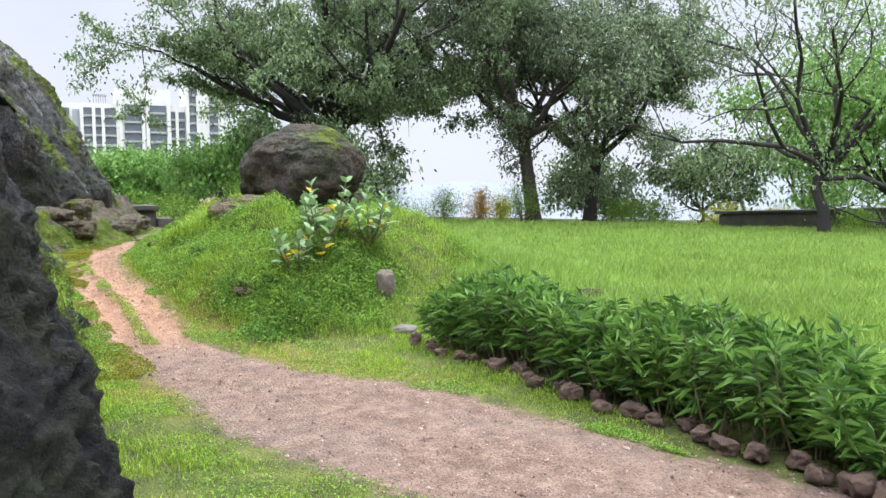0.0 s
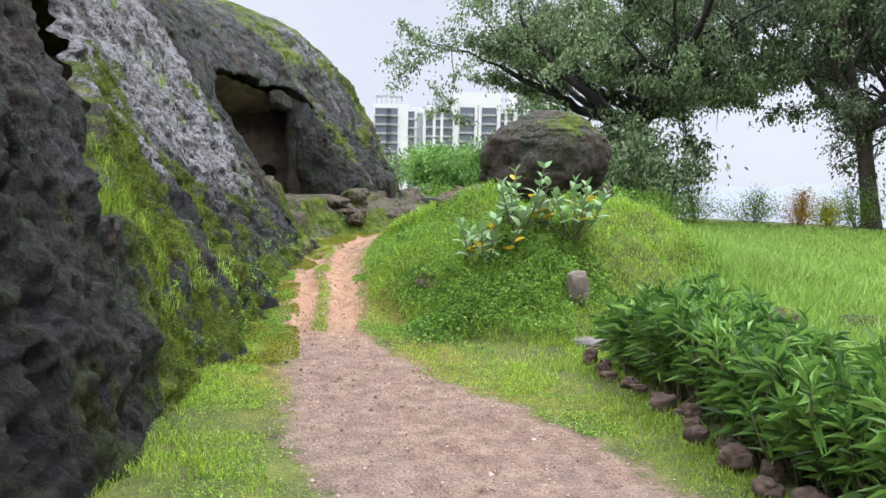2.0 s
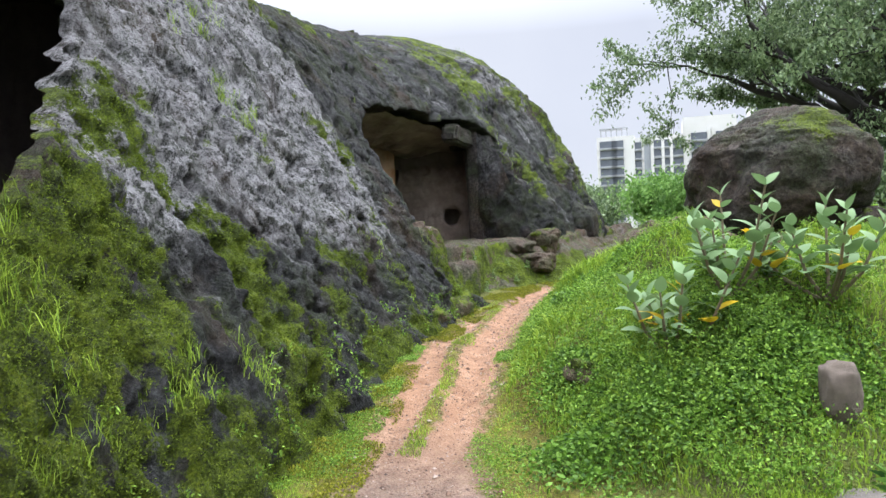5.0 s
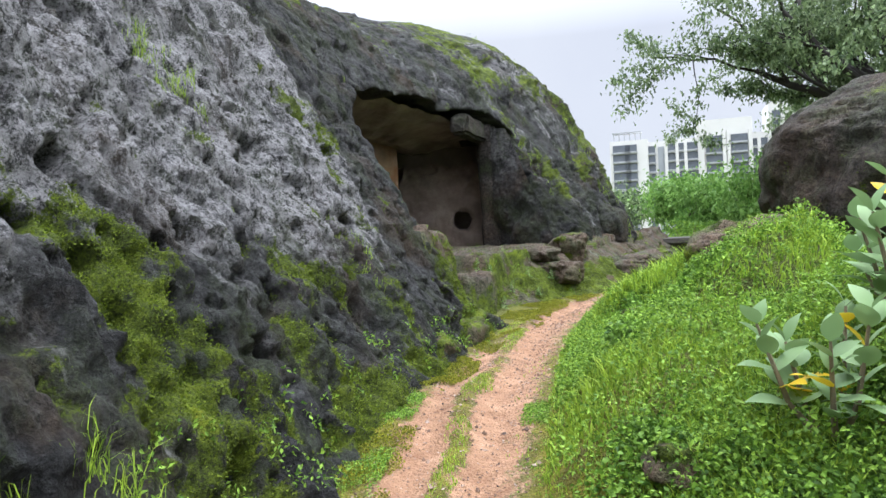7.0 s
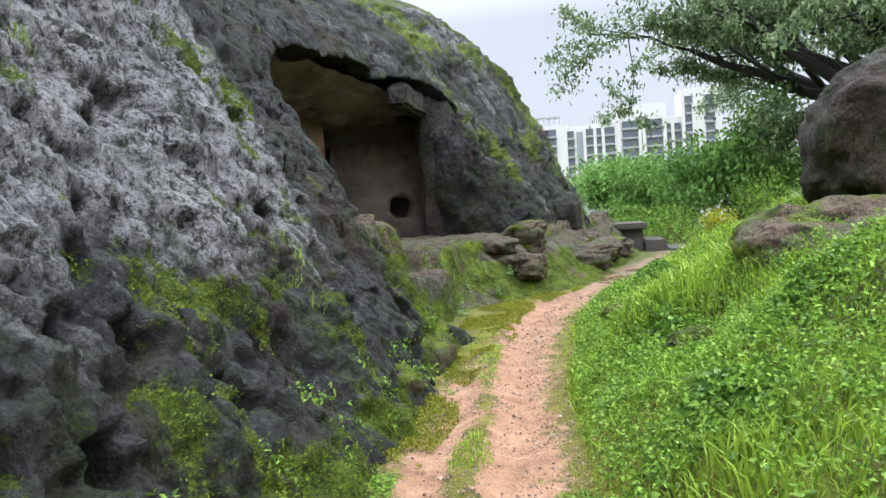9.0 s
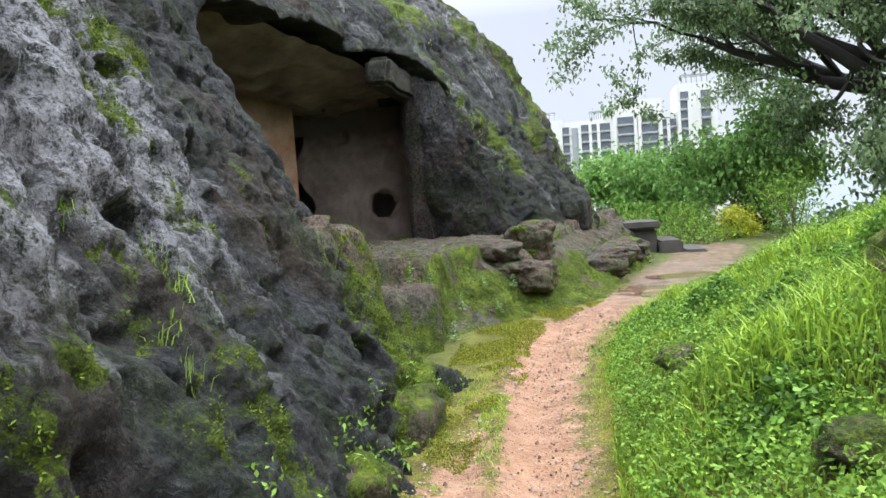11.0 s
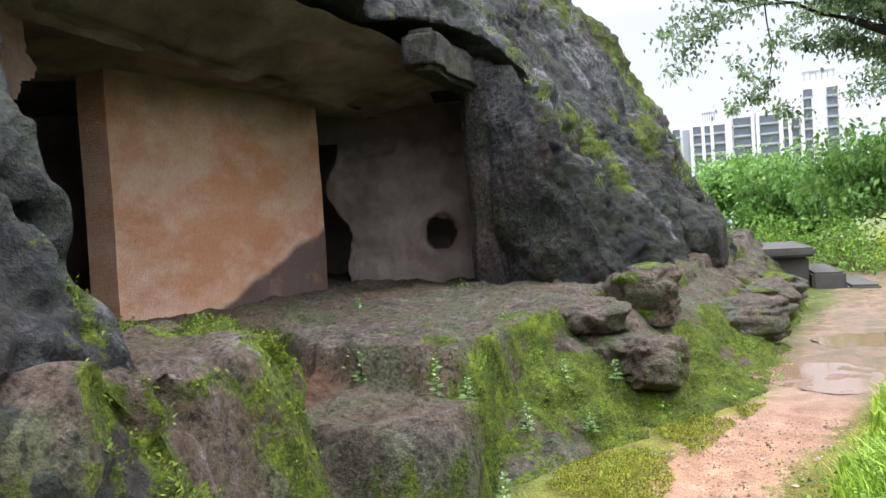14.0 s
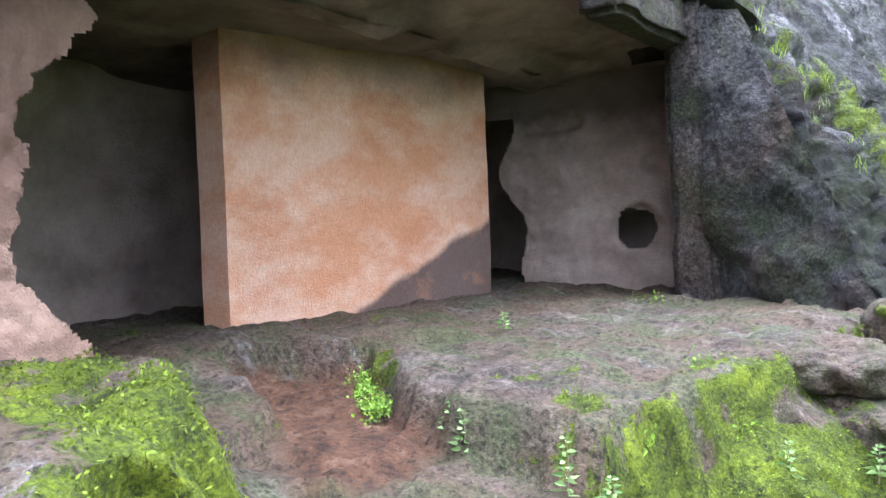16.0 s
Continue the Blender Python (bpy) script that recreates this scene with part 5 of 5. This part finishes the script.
tree("leaning_tree", (23.6, 30.6, -0.4), 13.5, 8.0, 15, BARK_DARK, CROWN_DARK, "dark leaning tree with twisted trunk beside the banyan", trunk_r=0.34, fork=0.3, limbs=7, leaf=0.17, n_leaf=52000, lean=(0.1, -0.05), clump=0.5, low=0.3)
tree("sparse_tree", (23.6, 16.7, -0.3), 14, 8.0, 18, BARK_DARK, CROWN, "sparse tree with many thin bare branches", trunk_r=0.2, fork=0.2, limbs=11, leaf=0.13, n_leaf=9000, clump=0.5, low=0.45, twist=1.5)
tree("roadside_tree", (28.0, 17.0, -0.3), 9, 4.5, 19, BARK_DARK, CROWN_LIGHT, "leafy light green tree by the boundary wall", trunk_r=0.2, fork=0.2, limbs=8, leaf=0.2, n_leaf=16000, clump=0.8, low=0.1)
tree("feathery_tree", (2.4, 42.0, -0.6), 4.8, 3.0, 21, BARK, CROWN_LIGHT, "round feathery light green tree", trunk_r=0.12, fork=0.12, limbs=10, leaf=0.22, n_leaf=16000, clump=0.55, low=0.0)
tree("feathery_tree", (7.0, 38.0, -0.6), 7.2, 2.4, 22, BARK, CROWN_LIGHT, "tall feathery light green tree", trunk_r=0.14, fork=0.15, limbs=9, leaf=0.22, n_leaf=15000, clump=0.55, low=0.3)
for k, (x, y, h, s, m) in enumerate(((29, 28, 6.0, 4.0, CROWN), (33, 25, 6.5, 4.0, CROWN_LIGHT), (26.5, 34, 4.2, 3.2, CROWN), (36, 18, 7, 4.5, CROWN), (-2.5, 50, 4, 3, CROWN), (10.2, 31.5, 4.2, 2.8, CROWN))):
    tree("small_tree", (x, y, float(land(x, y)) - 0.1), h, s, 40 + k, BARK, m, "leafy small tree at the edge of the lawn", trunk_r=0.12, fork=0.15, limbs=8, leaf=0.22, n_leaf=9000, clump=0.6, low=0.0)


# ---- shrubs along the far edge ----
def shrub(at, rad, h, seed, material, label, n=2600, leaf=0.09, category="shrub"):
    r = np.random.default_rng(seed)
    VF = ([], [])
    tips = []
    for k in range(16):
        a, el = r.uniform(0, 6.28), r.uniform(0.3, 1.4)
        d = np.array([math.cos(a) * math.cos(el) * rad, math.sin(a) * math.cos(el) * rad, math.sin(el) * h])
        pts = [np.zeros(3), d * 0.5 + r.normal(0, 0.05, 3), d]
        tube(VF, pts, [0.02, 0.014, 0.006], 4)
        tips += [d, d * 0.75, d * 0.5]
    tips = np.array(tips)
    c = tips[r.integers(0, len(tips), n)] + r.normal(0, 0.22, (n, 3)) * np.array([rad, rad, h * 0.6])
    c[:, 2] = np.abs(c[:, 2])
    d = r.normal(0, 1, (n, 3)) + np.array([0, 0, 0.3])
    v, f = leaves(c, d, r.uniform(0.7, 1.3, n) * leaf, r.uniform(0.35, 0.6, n) * leaf, seed)
    ob = thing("shrub", label, category, "shrubs along the edge", at=at)
    part_mesh("foliage", mesh_of("foliage", v, f, material), ob)
    tagged(part_mesh("stem", mesh_of("stem", VF[0], VF[1], STEM), ob), kind="stuff")
    return ob


YGREEN = leaf_material("yellow_green_leaves", (0.2, 0.28, 0.015), (0.5, 0.48, 0.02), 0.5, 0.3)
OCHRE = leaf_material("ochre_leaves", (0.3, 0.17, 0.02), (0.5, 0.3, 0.03), 0.5, 0.3)
for k, (x, y, rd, h, m) in enumerate(((4.2, 29, 0.6, 0.8, YGREEN), (3.0, 28, 1.2, 1.0, WEED), (5.6, 28.5, 1.4, 1.7, WEED), (7.5, 27.5, 1.4, 1.2, WEED), (1.6, 29.5, 1.2, 1.1, WEED), (9.5, 27, 1.3, 1.3, WEED),
        (17.5, 31.5, 1.0, 1.5, OCHRE), (18.5, 31.0, 0.9, 1.3, YGREEN), (16, 32.5, 1.2, 1.5, WEED), (19.7, 30.9, 1.2, 1.9, WEED), (13.5, 33, 1.4, 1.6, WEED), (25.5, 28, 1.4, 1.2, WEED), (27.5, 25, 1.3, 1.1, YGREEN), (29, 23.4, 1.3, 1.1, YGREEN), (24.8, 29, 1.4, 1.3, WEED), (31, 21, 1.4, 0.9, WEED), (11, 30, 1.4, 1.3, WEED), (4.8, 15.0, 0.7, 0.6, WEED))):
    shrub((x, y, float(land(x, y)) - 0.03), rd, h, 300 + k, m, {YGREEN: "bright yellow-green shrub", OCHRE: "ochre-leaved ornamental shrub"}.get(m, "dense green shrub") + " at the edge of the lawn")


# ---- boundary wall, stone platform ----
def slab_thing(name, label, category, boxes, material, bevel=0.04):
    ob = thing(name, label, category)
    for b in boxes:
        bm = bmesh.new()
        box_bm(bm, *b, bevel)
        part("slab", bm, material, ob)
    return ob


slab_thing("boundary_wall", "low dark weathered stone boundary wall", "wall", [(24.0, 44.0, 21.6, 22.0, -0.5, 0.55), (23.8, 44.2, 21.5, 22.1, 0.553, 0.68)], STONE_WALL)
slab_thing("stone_steps", "low weathered stone platform with two steps", "steps", [(0.6, 1.75, 24.6, 27.0, 0.3, 1.0), (0.5, 1.85, 24.4, 27.2, 1.003, 1.16), (1.78, 2.3, 24.5, 26.6, 0.3, 0.72), (2.32, 2.8, 24.4, 26.3, 0.3, 0.5)], STONE_WALL)


# ---- apartment blocks behind the trees ----
def building():
    x_of = lambda p: 7.92 + (p - 1085) * 0.1757
    Y0, BASE = 240.0, -22.0
    ob = thing("apartment_building", "white multi-storey apartment building with grey windows and balconies", "building")
    blocks = [(938, 1003, 28.5, 0.0), (1003, 1035, 27.7, 1.5), (1035, 1085, 27.9, 0.6), (1085, 1172, 32.6, -0.6), (1172, 1197, 28.0, 0.6), (1197, 1262, 36.0, -1.0)]
    for a, b, top, dy in blocks:
        bm = bmesh.new()
        box_bm(bm, x_of(a), x_of(b) - 0.01, Y0 + dy, Y0 + 16, BASE, top)
        part("wall", bm, WHITE, ob)
    def pane_mesh(w, h, mat, d=0.25):
        bm = bmesh.new()
        box_bm(bm, -w / 2, w / 2, -d, 0.05, -h / 2, h / 2)
        me = bpy.data.meshes.new("window")
        bm.to_mesh(me)
        bm.free()
        me.materials.append(mat)
        return me
    cols = [(958, 5.2, 0, 27.0), (974, 3.6, 0, 27.0), (1009, 2.0, 1.5, 26.2), (1043, 2.6, 0.6, 26.4), (1058, 1.7, 0.6, 26.4), (1076, 3.3, 0.6, 26.4), (1111, 4.6, -0.6, 27.6), (1151, 4.6, -0.6, 27.6), (1177, 1.6, 0.6, 26.0), (1189, 2.2, 0.6, 26.0), (1209, 2.3, -1.0, 33.5), (1243, 2.6, -1.0, 33.5)]
    cache = {}
    for p, w, dy, top in cols:
        if w not in cache:
            cache[w] = (pane_mesh(w, 2.1, GLASSY), pane_mesh(w + 0.3, 0.55, RAIL, 0.7))
        z = top - 0.9
        while z > -6:
            win = part_mesh("window", cache[w][0], ob)
            win.location = (x_of(p), Y0 + dy - 0.02, z)
            rail = part_mesh("balcony", cache[w][1], ob)
            rail.location = (x_of(p), Y0 + dy - 0.04, z - 1.3)
            z -= 2.85
    # recess with its shade painted as a grey strip, pillars and rooftop frames
    bm = bmesh.new()
    box_bm(bm, x_of(1019), x_of(1030), Y0 + 1.2, Y0 + 2.4, BASE, 26.0)
    part("recess", bm, GREYR, ob)
    for p, dy, top in ((1033, 0.2, 26.6), (1051, 0.2, 26.6), (1065, 0.2, 26.6), (1092, -1.0, 31.0), (1127, -1.1, 29.0), (1134, -1.1, 29.0), (1168, -1.0, 29.0), (1182, 0.1, 26.2), (1199, -1.4, 30.0), (1216, -1.4, 31.0)):
        bm = bmesh.new()
        box_bm(bm, x_of(p) - 0.45, x_of(p) + 0.45, Y0 + dy - 0.5, Y0 + dy + 0.45, BASE, top)
        part("pillar", bm, WHITE, ob)
    for a, b, z, dy in ((943, 993, 28.5, 1), (1204, 1250, 36.0, 0), (1050, 1072, 27.9, 1.6)):
        bm = bmesh.new()
        box_bm(bm, x_of(a), x_of(b), Y0 + dy, Y0 + dy + 4, z + 2.4, z + 2.75)
        for q in np.linspace(a + 2, b - 2, 6):
            box_bm(bm, x_of(q) - 0.15, x_of(q) + 0.15, Y0 + dy + 0.2, Y0 + dy + 0.5, z - 0.02, z + 2.41)
        part("roof_frame", bm, RAIL, ob)


building()


def distance():
    """Far country below the hill, its haze painted on a faintly glowing sheet."""
    k = Mat("painted_haze", 1.0)
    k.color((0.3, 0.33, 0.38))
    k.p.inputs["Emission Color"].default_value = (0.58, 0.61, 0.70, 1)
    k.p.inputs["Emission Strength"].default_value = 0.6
    V, F = [], []
    for i, a in enumerate(np.radians(np.arange(12, 131, 1.0))):
        top = 6.0 + 5.0 * float(fbm(a * 9, 0.3, 0, 4, 2))
        V += [(260 * math.sin(a), 260 * math.cos(a), -60), (260 * math.sin(a), 260 * math.cos(a), top)]
        if i:
            F.append((2 * i - 2, 2 * i, 2 * i + 1, 2 * i - 1))
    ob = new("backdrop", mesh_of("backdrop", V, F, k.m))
    tagged(ob, "glowing backdrop sheet painted as pale blue-grey haze", "backdrop", kind="structure")


distance()


# ---- moss, tufts and plants on the rock; gravel on the path ----
def moss_tufts():
    r = np.random.default_rng(77)
    P, w, hole = HILL["P"], HILL["moss"], HILL["hole"]
    ok = (~hole) & (w > 0.56) & (P[:, 1] > 4) & (P[:, 1] < 14) & (P[:, 2] < 2.8) & (P[:, 2] > 0)
    A1 = P[ok]
    Q, q = HILL["apron"], HILL["apron_moss"]
    A2 = Q[(q > 0.56) & (Q[:, 0] > -3.2)]
    A = np.concatenate([A1[r.permutation(len(A1))[:60000]], A2[r.permutation(len(A2))[:70000]]])
    pt = np.repeat(A, 5, 0) + r.normal(0, 0.012, (len(A) * 5, 3))
    n = len(pt)
    d = r.normal(0, 0.6, (n, 3)) + np.array([0.55, 0, 0.5])
    v, f = leaves(pt, d, r.uniform(0.008, 0.024, n), r.uniform(0.005, 0.011, n), 4, 0.1)
    stuff("moss_cushions", v, f, MOSSTUFT, "cushions of bright yellow-green moss on the rock", "moss")


moss_tufts()


def rock_tufts():
    """Grass tufts and small leafy weeds rooted in the rock."""
    r = np.random.default_rng(78)
    P, hole = HILL["P"], HILL["hole"]
    pick = P[(~hole) & (P[:, 1] > 4.2) & ((P[:, 1] < 10.6) | (P[:, 1] > 18.6)) & (P[:, 1] < 21.5) & (P[:, 2] > 0.5) & (P[:, 2] < 6.8)]
    pick = pick[fbm(pick[:, 1] * 0.7, pick[:, 2] * 0.7, 0, 3, 91) > 0.35]
    pick = pick[r.integers(0, len(pick), 380)]
    shelf = np.stack([r.uniform(-1.05, -0.75, 40), r.uniform(3.7, 4.5, 40), np.full(40, 1.25)], 1)
    pick = np.concatenate([pick, shelf, shelf])
    tuft = np.repeat(pick, 16, 0)
    tuft = tuft + r.normal(0, 0.03, tuft.shape)
    h = r.uniform(0.05, 0.15, len(tuft)) * np.repeat(np.r_[r.uniform(0.6, 1.4, len(pick) - 80), r.uniform(1.4, 2.4, 80)], 16)
    v, f = blades(tuft, h, r.uniform(0.0025, 0.006, len(tuft)), 0.9, 14)
    stuff("rock_grass", v, f, GRASS, "small tufts of grass rooted in the rock face")
    low = P[(~hole) & (P[:, 1] > 4.6) & (P[:, 1] < 14) & (P[:, 2] > 0.1) & (P[:, 2] < 1.1)]
    low = low[low[:, 2] < 0.75]
    low = low[r.integers(0, len(low), 110)]
    Q = HILL["apron"][(HILL["apron_moss"] > 0.5) & (HILL["apron"][:, 1] > 13.6)]
    low = np.concatenate([low, Q[r.integers(0, len(Q), 150)]])
    c = np.repeat(low, 14, 0)
    c = c + r.normal(0, 0.03, c.shape) + np.array([0.02, 0, 0.03])
    d = r.normal(0, 1, c.shape) + np.array([0.3, 0, 0.5])
    v, f = leaves(c, d, r.uniform(0.02, 0.045, len(c)), r.uniform(0.010, 0.02, len(c)), 15)
    stuff("rock_weeds", v, f, WEED, "small leafy weeds at the foot of the rock", "weeds")


rock_tufts()


def gravel():
    r = np.random.default_rng(79)
    n = 9000
    y = r.uniform(0.8, 16, n)
    pl, pr = np.interp(y, PATH_Y, PATH_L), np.interp(y, PATH_Y, PATH_R)
    x = pl - 0.15 + (pr - pl + 0.3) * r.random(n)
    s = r.uniform(0.003, 0.009, n) * (1 + 1.4 * (r.random(n) < 0.04))
    c = np.stack([x, y, land(x, y) + 0.004], 1)
    o = np.array([(1, 0, 0), (0, 1, 0), (-1, 0, 0), (0, -1, 0), (0, 0, 0.8), (0, 0, -0.6)])
    v = c[:, None, :] + o[None] * s[:, None, None] * r.uniform(0.6, 1.4, (n, 6, 1))
    f = np.arange(n)[:, None, None] * 6 + np.array([(0, 1, 4), (1, 2, 4), (2, 3, 4), (3, 0, 4), (1, 0, 5), (2, 1, 5), (3, 2, 5), (0, 3, 5)])[None]
    k = Mat("gravel_chips", 0.85)
    k.color(k.ramp(k.geo.outputs["Random Per Island"], (0.0, (0.05, 0.035, 0.03)), (0.5, (0.2, 0.12, 0.08)), (1.0, (0.36, 0.29, 0.24))))
    stuff("path_gravel", v.reshape(-1, 3), f.reshape(-1, 3), k.m, "small brown and grey gravel on the path", "gravel")


gravel()
hollow_weeds()


def verge_weeds():
    """Tiny leafy ground cover on the verges."""
    r = np.random.default_rng(80)
    n = 120000
    y = r.uniform(0.6, 9, n)
    pl, pr = np.interp(y, PATH_Y, PATH_L), np.interp(y, PATH_Y, PATH_R)
    rock, e = np.interp(y, ROCK_Y, ROCK_B), np.interp(y, EDGE_Y, EDGE_X)
    left = r.random(n) < 0.55
    x = np.where(left, rock - 0.05 + (pl - rock + 0.1) * r.random(n), pr - 0.1 + np.maximum(e - pr + 0.2, 0.05) * r.random(n))
    d = fbm(x * 2.2, y * 2.2, 0, 4, 23)
    ok = (r.random(n) < np.clip(0.15 + 0.9 * d, 0, 0.8)) & (x > -1) & ((x < pl) | (x > pr))
    x, y = x[ok], y[ok]
    n = len(x)
    c = np.stack([x, y, land(x, y) + r.uniform(0.004, 0.03, n)], 1)
    v, f = leaves(c, r.normal(0, 1, (n, 3)) * np.array([1, 1, 0.25]) + np.array([0, 0, 0.15]), r.uniform(0.009, 0.022, n), r.uniform(0.006, 0.013, n), 81, 0.05)
    stuff("verge_weeds", v, f, WEED, "tiny leafy ground cover beside the path", "weeds")


verge_weeds()


def ground_moss():
    """Low olive moss and creeping leaves on the damp strip between the rock and the path."""
    r = np.random.default_rng(83)
    n = 220000
    y = r.uniform(5.2, 17, n)
    pl = np.interp(y, PATH_Y, PATH_L)
    x = pl + 0.08 - r.random(n) * 1.4
    keep = (x > np.interp(y, ROCK_Y, ROCK_B) - 0.35) & (fbm(x * 2.6, y * 2.6, 0, 4, 27) + 0.35 * (pl - x) > 0.02) & ((y < 12.7) | (x > np.interp(y, FOOT_Y, FOOT_X) - 0.1))
    x, y = x[keep], y[keep]
    n = len(x)
    c = np.stack([x, y, land(x, y) + 0.02 * np.clip(fbm(x * 5, y * 5, 0, 3, 28) + 0.4, 0, 1.5) + r.uniform(-0.004, 0.012, n)], 1)
    v, f = leaves(c, r.normal(0, 0.7, (n, 3)) + np.array([0, -0.1, 0.5]), r.uniform(0.010, 0.026, n), r.uniform(0.005, 0.012, n), 84, 0.1)
    stuff("ground_moss", v, f, leaf_material("olive_moss", (0.07, 0.085, 0.008), (0.24, 0.25, 0.02), 0.85, 0.25), "olive moss carpet beside the earth path", "moss")


ground_moss()


def puddle(cx, cy, rx, ry, seed):
    """A shallow pool; its shore is where the uneven earth rises through it."""
    n, m = 36, 6
    V = [(cx, cy, 0.0)]
    for j in range(1, m + 1):
        for i in range(n):
            t = 6.2832 * i / n
            r = j / m * (1 + 0.3 * float(vnoise(math.cos(t) * 1.6 + 5, math.sin(t) * 1.6, 0, seed)))
            V.append((cx + rx * r * math.cos(t), cy + ry * r * math.sin(t), 0.0))
    level = float(np.percentile(land(np.array([v[0] for v in V]), np.array([v[1] for v in V])), 55)) + 0.004
    V = [(x, y, level) for x, y, _ in V]
    F = [(1 + (j - 1) * n + i, 1 + j * n + i, 1 + j * n + (i + 1) % n, 1 + (j - 1) * n + (i + 1) % n) for j in range(1, m) for i in range(n)]
    F += [(0, 1 + i, 1 + i + 1, 1 + i + 2) for i in range(0, n - 2, 2)] + [(0, n - 1, n, 1)]
    k = Mat("muddy_water", 0.06, spec=0.6)
    k.color((0.16, 0.1, 0.065))
    k.bump(k.noise(9, 3), 0.08, 0.01)
    ob = new("puddle", mesh_of("puddle", V, F, k.m))
    tagged(ob, "shallow muddy rain puddle on the earth path", "puddle", kind="structure")


puddle(0.95, 17.4, 0.55, 0.6, 1)
puddle(1.9, 19.3, 0.8, 0.6, 2)


def sprig(at, h, seed):
    r = np.random.default_rng(seed)
    ob = thing("ledge_sprig", "small upright leafy weed on the mossy ledge", "weed", "sprigs on the ledge", at=at)
    VF = ([], [])
    tube(VF, [(0, 0, -0.02), (0.01, 0, h * 0.5), (0.0, 0.01, h)], [0.004, 0.003, 0.002], 5)
    part_mesh("stem", mesh_of("stem", VF[0], VF[1], STEM), ob)
    n = 26
    t = np.repeat(np.linspace(0.1, 1, n // 2), 2)
    a = np.arange(n) * 1.57 + np.repeat(np.arange(n // 2) * 0.9, 2)
    c = np.stack([0 * t, 0 * t, t * h], 1)
    d = np.stack([np.cos(a), np.sin(a), 0.35 + 0 * a], 1)
    v, f = leaves(c, d, (0.075 - 0.045 * t) * r.uniform(0.8, 1.2, n), 0.028 - 0.014 * t, seed, 0.2)
    part_mesh("foliage", mesh_of("foliage", v, f, PALE_WEED), ob)


PALE_WEED = leaf_material("pale_weed_leaves", (0.10, 0.2, 0.05), (0.25, 0.38, 0.14), 0.5, 0.3)
for k, (x, y, h) in enumerate(((-2.05, 14.62, 0.16), (-1.95, 14.56, 0.2), (-1.45, 14.5, 0.24), (-1.25, 14.45, 0.14), (-1.05, 15.0, 0.2), (-0.9, 15.5, 0.18), (-0.7, 15.3, 0.14), (-2.75, 16.2, 0.12), (-0.85, 9.3, 0.2), (-0.75, 10.2, 0.18), (-0.9, 11.2, 0.2), (-0.8, 8.4, 0.16), (-1.35, 12.3, 0.22), (-1.3, 13.2, 0.2), (-1.0, 14.2, 0.2), (-0.6, 15.9, 0.16), (-0.3, 16.4, 0.16))):
    zz = float(apron_z(np.array(x), np.array(y))) if y > 12.5 else z_at(x, y) + 0.12
    sprig((x, y, zz), h, 500 + k)
